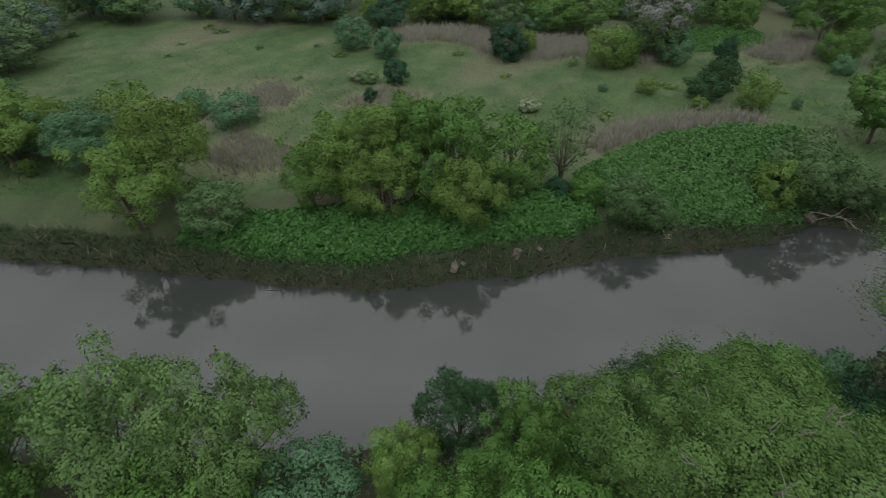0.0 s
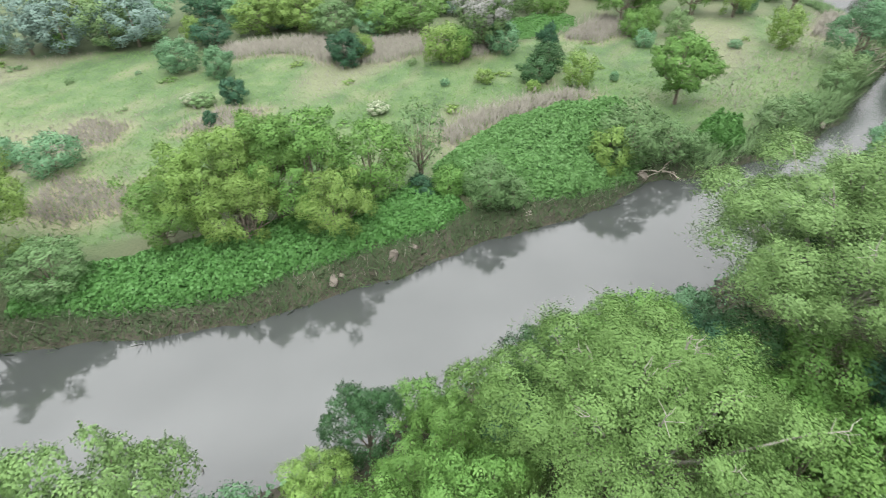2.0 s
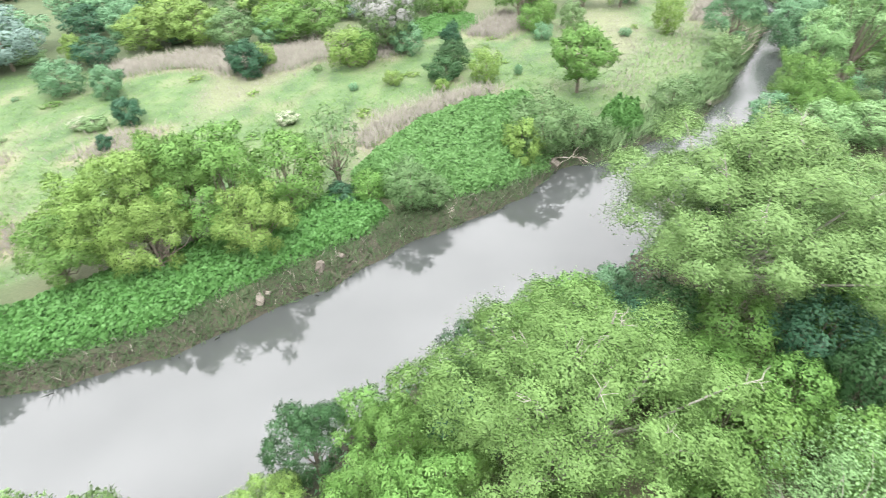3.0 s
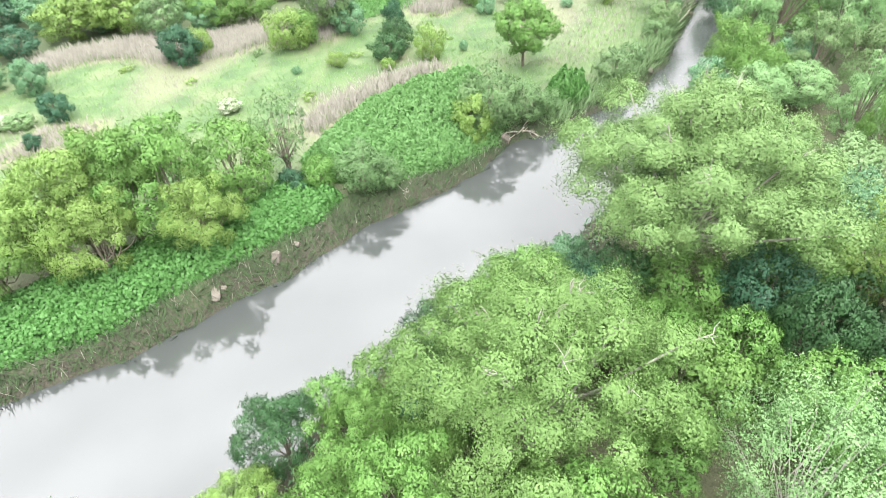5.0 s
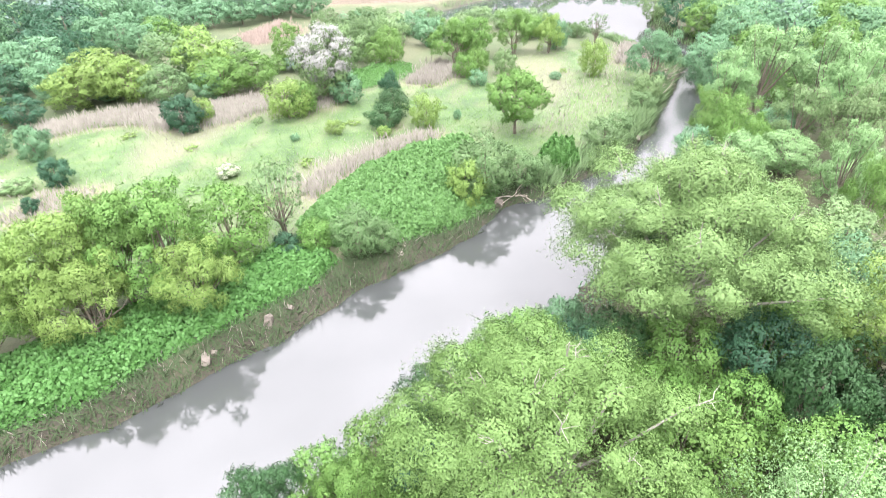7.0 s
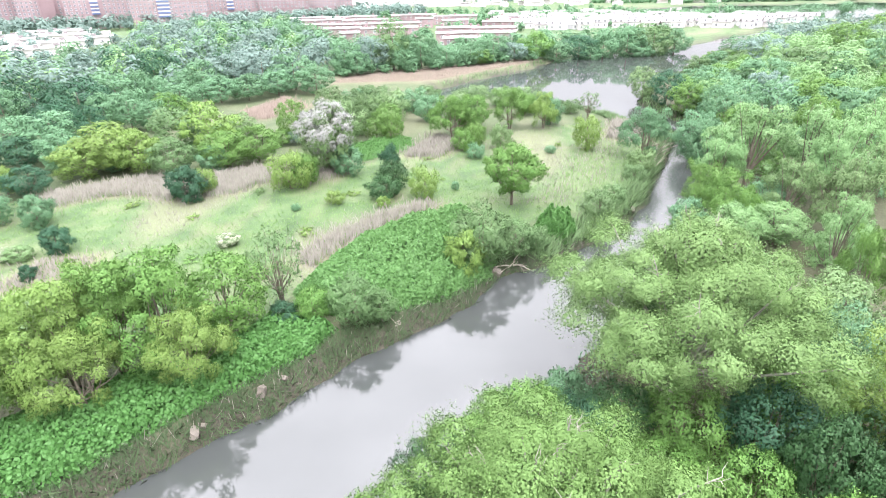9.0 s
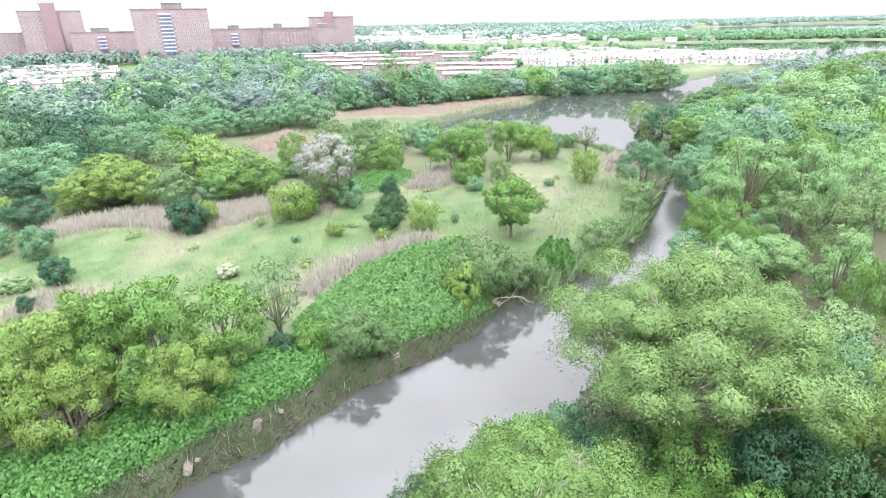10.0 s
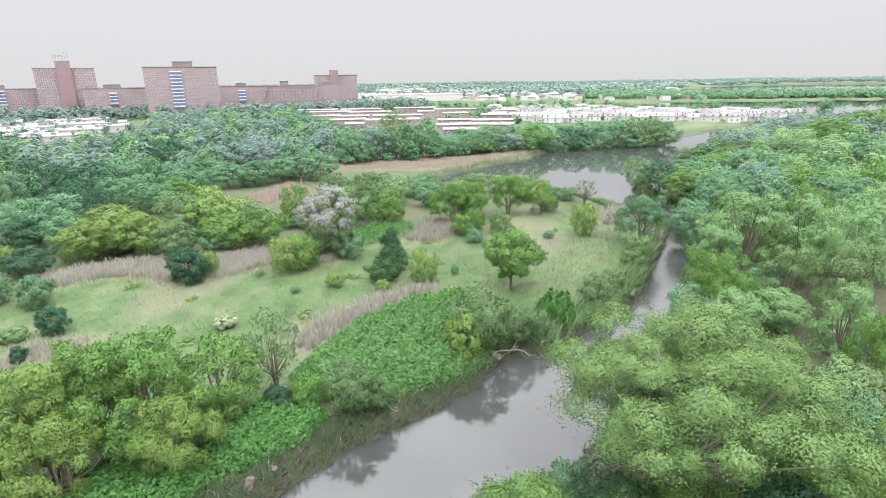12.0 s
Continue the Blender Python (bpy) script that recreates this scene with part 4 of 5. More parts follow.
grow(FARK[2], "yellow", 18.5, 111.2, 10, 6.1, where="behind the reeds", category="tree")
grow(ROUND[0], "fresh", 18.8, 100.0, 6.5, 4.9, where="behind the reeds", category="tree")
grow(ROUND[1], "fresh", 24.3, 99.9, 7, 4.8, where="behind the reeds", category="tree")
grow(ROUND[2], "mid", 16.1, 99.1, 4.8, 3.0, where="behind the reeds", category="tree")
grow(FARK[0], "fresh", 34.6, 110.3, 9, 3.6, where="behind the reeds", category="tree")
grow(FARK[1], "grey", 26.9, 121.9, 5, 3.5, name="willow_tree", where="behind the reeds", category="tree")
grow(FARK[2], "olive", 53.1, 116.1, 7, 4.2, name="broadleaf_tree", label="olive-green rounded tree", where="behind the reeds", category="tree")
grow(FARK[0], "fresh", 55.2, 107.3, 6, 3.3, where="behind the reeds", category="tree")
grow(FARK[1], "fresh", 49.1, 101.4, 5, 3.1, where="behind the reeds", category="tree")
grow(FARK[2], "olive", 57.2, 123.0, 7.5, 5.2, name="broadleaf_tree", label="olive-green rounded tree", where="behind the reeds", category="tree")
grow(FARK[0], "olive", 49.8, 126.8, 7.5, 4.2, name="broadleaf_tree", label="olive-green rounded tree", where="behind the reeds", category="tree")
grow(ROUND[1], "dark", -10.4, 103.4, 5, 3.7, where="behind the reeds", category="tree")
grow(ROUND[1], "yellow", -13.6, 106.1, 5, 2.1, where="behind the reeds", category="tree")
grow(FARK[0], "mid", -6.5, 128.3, 9, 6.2, where="in the woods", category="tree")
grow(FARK[1], "mid", -12.8, 127.5, 9, 4.9, where="in the woods", category="tree")
grow(FARK[2], "dark", -12.1, 122.8, 6, 4.9, where="in the woods", category="tree")
grow(FARK[0], "mid", -5.6, 116.7, 7, 3.9, where="in the woods", category="tree")
grow(FARK[1], "dark", -0.8, 154.0, 12, 7.5, where="in the woods", category="tree")
grow(FARK[2], "dark", -10.1, 163.5, 11, 7.7, where="in the woods", category="tree")
grow(FARK[0], "mid", -15.4, 155.6, 11, 4.9, where="in the woods", category="tree")
grow(FARK[1], "dark", -5.6, 141.3, 9, 5.1, where="in the woods", category="tree")
grow(FARK[2], "dark", 0.2, 128.2, 9, 3.6, where="in the woods", category="tree")
grow(FARK[0], "mid", 7.5, 165.2, 11, 7.0, where="in the woods", category="tree")
grow(FARK[1], "mid", 8.1, 143.1, 9.5, 5.5, where="in the woods", category="tree")
grow(FARK[2], "mid", 13.4, 166.1, 11, 4.9, where="in the woods", category="tree")
grow(FARK[0], "mid", 3.4, 145.5, 9, 4.3, where="in the woods", category="tree")
grow(FARK[1], "mid", 11.9, 140.4, 7, 4.2, where="in the woods", category="tree")
grow(FARK[2], "mid", 15.9, 162.2, 9, 4.8, where="in the woods", category="tree")
grow(FARK[0], "mid", 20.9, 154.0, 8, 5.4, where="in the woods", category="tree")
grow(FARK[1], "fresh", 17.1, 147.2, 7, 4.3, where="in the woods", category="tree")
grow(FARK[2], "mid", 31.6, 179.3, 11, 8.1, where="in the woods", category="tree")
grow(FARK[0], "far", 40.7, 180.4, 12, 8.6, where="in the woods", category="tree")
grow(FARK[1], "far", 49.1, 178.7, 13, 10.5, where="in the woods", category="tree")
grow(FARK[2], "mid", 56.1, 170.3, 11, 8.2, where="in the woods", category="tree")
grow(FARK[0], "mid", 59.1, 160.2, 8.5, 6.4, where="in the woods", category="tree")
grow(FARK[1], "mid", 32.4, 163.4, 7.5, 6.0, where="in the woods", category="tree")
grow(FARK[2], "mid", 39.9, 163.0, 7.5, 6.1, where="in the woods", category="tree")
grow(FARK[0], "mid", 49.0, 164.6, 7.5, 6.1, where="in the woods", category="tree")
grow(FARK[1], "mid", 27.4, 177.5, 8, 5.9, where="in the woods", category="tree")

# ---- trees on the far shore of the lagoon ----
grow(FARK[0], "mid", 82.0, 190.6, 12.2, 7.0, where="on the lagoon's far shore", category="tree")
grow(FARK[1], "far", 92.3, 190.1, 13.0, 7.3, where="on the lagoon's far shore", category="tree")
grow(FARK[2], "olive", 101.1, 189.6, 17.2, 8.0, name="broadleaf_tree", label="olive-green rounded tree", where="on the lagoon's far shore", category="tree")
grow(FARK[0], "mid", 110.5, 185.5, 14.4, 7.5, where="on the lagoon's far shore", category="tree")
grow(FARK[1], "mid", 120.5, 182.9, 8.7, 6.5, where="on the lagoon's far shore", category="tree")
grow(FARK[2], "mid", 130.4, 181.1, 8.6, 6.2, where="on the lagoon's far shore", category="tree")
grow(FARK[0], "mid", 143.3, 183.6, 10.7, 8.1, where="on the lagoon's far shore", category="tree")
grow(FARK[1], "far", 150.2, 178.6, 7.6, 6.1, where="on the lagoon's far shore", category="tree")
grow(FARK[2], "fresh", 161.6, 178.6, 11.2, 8.3, where="on the lagoon's far shore", category="tree")
grow(FARK[0], "mid", 170.1, 175.3, 9.4, 6.8, where="on the lagoon's far shore", category="tree")
grow(FARK[1], "dark", 183.8, 175.9, 12.1, 8.3, where="on the lagoon's far shore", category="tree")
grow(FARK[2], "mid", 194.7, 172.2, 12.9, 8.3, where="on the lagoon's far shore", category="tree")
grow(FARK[0], "mid", 206.3, 169.1, 14.8, 9.2, where="on the lagoon's far shore", category="tree")
grow(FARK[1], "olive", 219.2, 165.4, 15.0, 10.8, name="broadleaf_tree", label="olive-green rounded tree", where="on the lagoon's far shore", category="tree")
grow(FARK[2], "mid", 228.5, 161.2, 12.4, 8.1, where="on the lagoon's far shore", category="tree")
grow(FARK[0], "mid", 84.2, 185.3, 8.7, 4.9, where="on the lagoon's far shore", category="tree")
grow(FARK[1], "mid", 102.0, 183.0, 8.8, 5.7, where="on the lagoon's far shore", category="tree")
grow(FARK[2], "mid", 113.4, 180.9, 7.0, 4.8, where="on the lagoon's far shore", category="tree")
grow(FARK[0], "fresh", 134.1, 179.2, 5.8, 5.0, where="on the lagoon's far shore", category="tree")
grow(FARK[1], "mid", 186.5, 171.7, 7.8, 6.1, where="on the lagoon's far shore", category="tree")
grow(FARK[2], "mid", 209.4, 164.0, 8.2, 6.4, where="on the lagoon's far shore", category="tree")

# ---- scrub by the lagoon and on the point ----
rs = np.random.default_rng(44)
for x, y, h, r, leaf in [(76, 110, 5, 4, "grey"), (83, 118, 4.4, 4, "olive"), (90, 112, 4.6, 3.6, "grey"), (70, 122, 5.2, 4.4, "mid"), (78, 128, 4.2, 4, "olive"), (66, 108, 6, 4.2, "mid"), (96, 103, 4.2, 3, "olive"), (99, 114, 3.4, 3, "grey"),
                         (88, 100, 5.2, 3.4, "fresh"), (60, 116, 6.4, 4.6, "grey"), (64, 132, 5.4, 4.6, "olive"), (92, 124, 3.6, 3.4, "grey"), (98, 95, 3.2, 2.4, "olive"), (58, 128, 6, 4.6, "mid"), (70, 100, 6, 3.6, "olive"), (54, 118, 6, 4, "grey")]:
    grow(BUSH[int(rs.integers(3))], leaf, x, y, h, r, name="scrub_bush", label={"grey": "grey-green", "olive": "olive-green", "mid": "mid-green", "fresh": "fresh green"}[leaf] + " scrub bush on the lagoon shore", category="bush", group="scrub by the lagoon")
for k in range(46):
    x, y = rs.uniform(118, 215), rs.uniform(-26, 6)
    y = 0.64 * x + y * 0.55
    d = float(signed_distance(CREEK, np.array([x]), np.array([y]))[0])
    if d < 2.5:
        continue
    leaf = str(rs.choice(["fresh", "mid", "teal", "olive"]))
    h = rs.uniform(3, 5.5) if d < 14 else rs.uniform(6, 8.5)
    grow(FARK[k % 3], leaf, x, y, h, rs.uniform(3.4, 5.2), name="point_tree", label={"grey": "grey-green", "olive": "olive-green", "mid": "mid-green", "fresh": "fresh green", "teal": "blue-green"}[leaf] + " low tree on the lagoon's south shore", category="tree", group="low trees on the south shore")


# ---- woods behind the meadow, tree by tree ----
def north_inside(x, y):
    if y < 66 or y > 152 or x < -72 or x > -17 or y > (116 if x < -40 else 121 if x < -15 else 142) or (y < 106 and x > -0.25 * (y - 60) - 60):
        return False
    if float(signed_distance(CREEK, np.array([x]), np.array([y]))[0]) < 3 or any(in_poly(b, np.array([x]), np.array([y]))[0] for b in REED_BEDS):
        return False
    return y > 116 + 0.25 * max(0, x) - 10 * (x < -15) - 24 * (x > 56) or x < -45


def north_choose(rng, x, y):
    leaf = rng.choice(["mid", "dark", "fresh", "far", "yellow", "grey", "olive"], p=[0.24, 0.10, 0.17, 0.24, 0.07, 0.10, 0.08])
    h = rng.uniform(6.5, 10.5) if y < 120 else rng.uniform(8, 13)
    grow(FARK[int(rng.integers(3))], str(leaf), x, y, h, rng.uniform(4.2, 6.4), where="in the woods", group="woodland trees behind the meadow")


fill_trees(np.random.default_rng(6), north_inside, 7.2, (-85, 60, 76, 152), [], north_choose)


ru = np.random.default_rng(48)
for ux, uy in scatter(ru, [(-48, 108), (-22, 106), (-10, 104), (10, 107), (30, 103), (56, 106), (60, 122), (30, 124), (0, 122), (-40, 120)], 20):
    leaf = str(ru.choice(["mid", "fresh", "far", "olive", "grey"]))
    grow(FARK[int(ru.integers(3))], leaf, float(ux), float(uy), ru.uniform(2.0, 3.6), ru.uniform(1.8, 3.0), name="edge_bush", label={"mid": "mid-green", "fresh": "fresh green", "far": "haze-tinted blue-green", "olive": "olive", "grey": "grey-green"}[leaf] + " bush at the edge of the woods", category="bush", group="bushes at the wood's edge")


# ---- far woods: countless trees as one ----
def build_wood(name, label, spots, seed, leaf, lump_leaves, size, tall, wide):
    """A wood of many uneven crowns, of leafy clumps over inner masses."""
    rng = np.random.default_rng(seed)
    spots = np.asarray(spots)
    n = len(spots)
    z0 = ground_height(spots[:, 0], spots[:, 1])
    h, r = rng.uniform(*tall, n), rng.uniform(*wide, n)
    ti = np.repeat(np.arange(n), lump_leaves)
    lobe = rng.integers(0, 10, len(ti))
    ang = lobe * 0.9 + ti * 1.7
    low = lobe > 6
    off = np.where((lobe == 6)[:, None], 0.0, np.stack([np.cos(ang), np.sin(ang)], 1) * np.where(low, 0.62, 0.5)[:, None])
    d = unit(rng.normal(size=(len(ti), 3)) + np.array([0, 0, 0.5]))
    lobe_z = np.where(low, 0.28, 0.56 + 0.25 * np.sin(lobe * 2.1 + ti) ** 2 + 0.12 * (lobe == 6))
    lr = 0.42 * (0.9 + 0.25 * rng.random(len(ti)))
    pos = np.stack([spots[ti, 0] + r[ti] * (off[:, 0] + lr * d[:, 0]), spots[ti, 1] + r[ti] * (off[:, 1] + lr * d[:, 1]),
                    z0[ti] + h[ti] * lobe_z + r[ti] * 0.38 * d[:, 2]], 1)
    pos[:, 2] = np.maximum(pos[:, 2], z0[ti] + 0.3)
    nrm = d * 0.6 + np.column_stack([off, 0.9 * lobe_z - 0.2]) * 0.9 + rng.normal(size=d.shape) * 0.14 + np.array([0, 0, 0.2])
    v, tri = leaflets(rng, pos, nrm, size * rng.uniform(0.6, 1.4, len(ti)), 0.85)
    fi = np.repeat(np.arange(n), 30)
    fd = unit(rng.normal(size=(len(fi), 3)))
    fp = np.column_stack([spots[fi], z0[fi] + h[fi] * 0.45]) + fd * rng.uniform(0.2, 0.75, len(fi))[:, None] * np.column_stack([r[fi], r[fi], h[fi] * 0.45])
    cv, cq = leaflets(rng, fp, fd + np.array([0, 0, 0.5]), np.minimum(size * 2.2, 0.5 * r[fi]) * rng.uniform(0.7, 1.3, len(fi)), 0.9)
    form = d * 0.75 + np.column_stack([off, 0.5 * lobe_z]) * 0.8 + np.array([0, 0, 0.15])
    me = soft(mesh_from(name, np.concatenate([v, cv]), [(tri, 0), (cq + len(v), 0)], [LEAF[leaf]]), np.repeat(np.concatenate([form, fd + np.array([0, 0, 0.3])]), 3, axis=0))
    return tagged(new(name, me), label, "trees", kind="stuff")


def spots_in(rng, poly, spacing):
    p = np.array(poly, float)
    lo, hi = p.min(0), p.max(0)
    g = np.stack(np.meshgrid(np.arange(lo[0], hi[0], spacing), np.arange(lo[1], hi[1], spacing)), -1).reshape(-1, 2)
    g = g + rng.uniform(-0.45, 0.45, g.shape) * spacing
    g = g[(signed_distance(p, g[:, 0], g[:, 1]) < 0) & (shore(g[:, 0], g[:, 1]) > 2.5)]
    return g


rng = np.random.default_rng(9)
s = spots_in(rng, WOODS, 9.6)
pick = rng.random(len(s))
# the blue-green of the far share is distance haze in the leaf colour
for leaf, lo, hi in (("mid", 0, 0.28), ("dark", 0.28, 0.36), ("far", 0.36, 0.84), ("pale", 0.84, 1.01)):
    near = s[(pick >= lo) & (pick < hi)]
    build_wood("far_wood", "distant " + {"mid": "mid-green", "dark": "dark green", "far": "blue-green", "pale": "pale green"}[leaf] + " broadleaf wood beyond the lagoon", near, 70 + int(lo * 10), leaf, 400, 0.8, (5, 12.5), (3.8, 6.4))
build_wood("far_wood", "distant green wood along the creek's far reach", spots_in(rng, [(150, 74), (205, 112), (262, 145), (270, 92), (160, 45)], 9.0), 81, "pale", 700, 0.5, (5, 11.5), (3.4, 5.6))
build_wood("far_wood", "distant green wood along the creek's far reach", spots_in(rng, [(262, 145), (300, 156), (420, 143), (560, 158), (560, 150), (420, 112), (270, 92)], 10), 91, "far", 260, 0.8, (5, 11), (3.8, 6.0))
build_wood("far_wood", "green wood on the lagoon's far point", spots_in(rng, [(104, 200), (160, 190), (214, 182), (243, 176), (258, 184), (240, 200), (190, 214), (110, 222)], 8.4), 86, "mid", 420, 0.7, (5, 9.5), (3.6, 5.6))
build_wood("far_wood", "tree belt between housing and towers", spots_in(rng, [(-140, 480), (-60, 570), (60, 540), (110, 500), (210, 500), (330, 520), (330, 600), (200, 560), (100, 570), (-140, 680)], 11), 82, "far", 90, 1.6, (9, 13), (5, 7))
build_wood("far_wood", "mid-green trees between the wood and the row houses", spots_in(rng, [(92, 242), (120, 224), (140, 240), (122, 280), (150, 440), (130, 440)], 9.5), 93, "mid", 260, 0.8, (5, 8.5), (3.8, 6))
build_wood("far_wood", "scattered street trees among distant houses", scatter(rng, [(160, 300), (240, 285), (400, 300), (520, 440), (400, 560), (240, 560), (160, 440)], 190), 83, "mid", 120, 1.0, (4, 8), (2.6, 4.6))
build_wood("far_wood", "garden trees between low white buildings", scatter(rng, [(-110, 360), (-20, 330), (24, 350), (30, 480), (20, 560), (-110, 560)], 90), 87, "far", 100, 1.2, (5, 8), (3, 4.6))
build_wood("far_wood", "garden trees between houses by the bay", scatter(rng, [(290, 290), (330, 260), (440, 195), (500, 230), (400, 420), (300, 460)], 230), 88, "mid", 90, 1.0, (3.5, 7), (2.2, 3.8))
build_wood("far_wood", "low bushes under the trees of the lagoon's far shore", spots_in(rng, [(72, 187), (112, 177), (150, 173), (172, 169), (205, 162), (236, 155), (242, 166), (205, 178), (150, 188), (76, 198)], 4.6), 97, "mid", 150, 0.5, (2.5, 5.0), (2.2, 3.4))
build_wood("far_wood", "distant tree belt across the bay", spots_in(rng, [(640, 590), (690, 470), (850, 325), (860, 285), (1080, 350), (1000, 470), (940, 580), (900, 720), (760, 720)], 15), 84, "mid", 90, 2.0, (6, 9.5), (7, 11))
build_wood("far_wood", "round shade trees among the houses by the bay", [(525, 250), (533, 246), (603, 254), (592, 250), (614, 258), (470, 300), (480, 292)], 96, "mid", 600, 0.9, (8, 11), (7, 9))
build_wood("far_wood", "haze-tinted distant woods on the horizon", np.concatenate([scatter(rng, [(300, 620), (800, 760), (1500, 1000), (2300, 1550), (3300, 2000), (4200, 2700), (3000, 4200), (900, 4600), (300, 2200)], 1100),
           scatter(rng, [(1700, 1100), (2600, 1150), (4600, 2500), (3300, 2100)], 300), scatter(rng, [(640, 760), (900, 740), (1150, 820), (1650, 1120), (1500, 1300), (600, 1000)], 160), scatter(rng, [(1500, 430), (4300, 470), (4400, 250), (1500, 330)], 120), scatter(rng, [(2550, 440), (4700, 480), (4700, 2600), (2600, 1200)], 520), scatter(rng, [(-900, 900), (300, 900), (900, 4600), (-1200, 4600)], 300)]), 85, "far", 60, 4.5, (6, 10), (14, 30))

blossom = part("blossom", ROUND[1][0], LILAC, LEAF["blossom"], "faded pinkish-grey blossom")
blossom.scale, blossom.location = (1.05, 1.05, 0.82), (0, 0, 1.6)


def flower_bush(x, y, h, r):
    ob = plant(BUSH[1], "flowering_bush", "low bush covered in white blossom in the meadow", "bush", x, y, h, r, "grey")
    b = part("blossom", BUSH[1][0], ob, LEAF["white_flower"], "white blossom")
    b.scale, b.rotation_euler = (1.06, 1.06, 1.06), (0, 0, 0.5)


flower_bush(10.7, 66.0, 1.4, 1.45)
flower_bush(-12.5, 77.5, 1.4, 1.5)


# ---- knotweed thickets ----
def build_thicket(poly, height, count, seed, edge=2.2, label="dense bright green knotweed thicket with overlapping heart-shaped leaves", leaf="knotweed"):
    """A mass of broad leaves in layers over a body of stems."""
    rng = np.random.default_rng(seed)
    p = np.array(poly, float)

    def top(x, y):
        e = np.clip(-signed_distance(p, x, y) / edge, 0, 1) ** 0.6
        return ground_height(x, y) + height * e * (0.84 + 0.2 * wave(x, y, 4.4, seed) + 0.16 * wave(x, y, 1.5, 2.0 * seed) + 0.2 * wave(x, y, 0.42, 1.3 * seed))

    pts = scatter(rng, poly, count)
    x, y = pts[:, 0], pts[:, 1]
    z = top(x, y) - np.abs(rng.normal(0, 0.3, len(pts)))
    e = 0.35
    gx, gy = (top(x + e, y) - top(x - e, y)) / (2 * e), (top(x, y + e) - top(x, y - e)) / (2 * e)
    form = unit(np.stack([-gx, -gy, np.ones(len(pts))], 1))
    nrm = form * 0.9 + rng.normal(0, 0.6, (len(pts), 3)) + np.array([0, -0.25, 0.1])
    along = np.stack([rng.normal(0, 1, len(pts)), rng.normal(-0.5, 1, len(pts)), np.full(len(pts), -0.35)], 1)
    v, q = leaves(rng, np.stack([x, y, z], 1), nrm, rng.uniform(0.18, 0.36, len(pts)), 0.75, along)
    lo, hi = p.min(0), p.max(0)
    xs, ys = np.arange(lo[0] - 0.5, hi[0] + 1, 0.5), np.arange(lo[1] - 0.5, hi[1] + 1, 0.5)
    X, Y = np.meshgrid(xs, ys, indexing="ij")
    Z = top(X, Y) - 0.9 + rng.uniform(-0.1, 0.1, X.shape)
    Z = np.where(signed_distance(p, X, Y) < 0, Z, ground_height(X, Y) - 0.3)
    ny = len(ys)
    i, j = np.meshgrid(np.arange(len(xs) - 1), np.arange(ny - 1), indexing="ij")
    g = np.stack([i * ny + j, (i + 1) * ny + j, (i + 1) * ny + j + 1, i * ny + j + 1], -1).reshape(-1, 4)
    vv, qq = join([(v, q), (np.stack([X, Y, Z], -1).reshape(-1, 3), g)])
    return tagged(new("knotweed_thicket", mesh_from("knotweed_thicket", vv, [(qq, 0)], [LEAF[leaf]])), label, "shrubs", kind="stuff")


build_thicket([(-24, 38.4), (-15, 36), (-7, 35.2), (-3, 36.5), (3, 37.5), (11, 38.9), (14.5, 41), (13.5, 44.5), (10, 46), (4, 44.5), (-2, 44.5), (-10, 44), (-19, 42.5), (-24, 41.5)], 1.5, 40000, 3, 1.2)
build_thicket([(18, 54), (25, 58), (34, 59.5), (41, 57), (38, 46), (33, 41.8), (26, 40.2), (19, 40.8), (15.5, 42.5), (13, 46), (13.2, 50)], 2.3, 64000, 4, label="pale green knotweed thicket on the bank top, broad overlapping leaves", leaf="knotweed_open")
build_thicket([(43.5, 44), (45.5, 42.9), (48.2, 43.8), (48.3, 46.2), (46, 48), (43, 46.6)], 3.6, 4600, 6, 1.3)
build_thicket([(38, 96), (46, 100), (55, 97), (52, 90), (46, 88), (39, 88)], 1.8, 5000, 8, 2.2, "distant green knotweed thicket behind the meadow")


# ---- reeds, grass and bank growth ----
def blades(rng, x, y, h, width, lean, plume=0.0):
    """Thin upright blades, with a widened seed head where plume is above 0."""
    n = len(x)
    z = ground_height(x, y)
    ang = rng.uniform(-1.3, 1.3, n)
    s = np.stack([np.cos(ang), np.sin(ang), np.zeros(n)], 1) * width[:, None]
    b = np.stack([x, y, z - 0.05], 1)
    tip = b + np.stack([rng.normal(0, lean, n), rng.normal(0, lean, n), np.ones(n)], 1) * h[:, None]
    m = b + (tip - b) * 0.62
    v = np.stack([b - s * 0.5, b + s * 0.5, m + s * (0.5 + plume), tip, m - s * (0.5 + plume)], 1).reshape(-1, 3)
    k = np.arange(n)[:, None] * 5
    return v, k + np.array([0, 1, 2, 4]), k + np.array([4, 2, 3])


def build_blades(name, label, category, x, y, seed, leaf, h, width, lean, plume=0.0):
    rng = np.random.default_rng(seed)
    v, q, t = blades(rng, x, y, rng.uniform(*h, len(x)), rng.uniform(*width, len(x)), lean, plume)
    up = np.repeat(rng.normal(0, 0.22, (len(x), 3)) + np.array([0, -0.35, 0.8]), 5, axis=0)
    return tagged(new(name, soft(mesh_from(name, v, [(q, 0), (t, 0)], [LEAF[leaf]]), up)), label, category, kind="stuff")


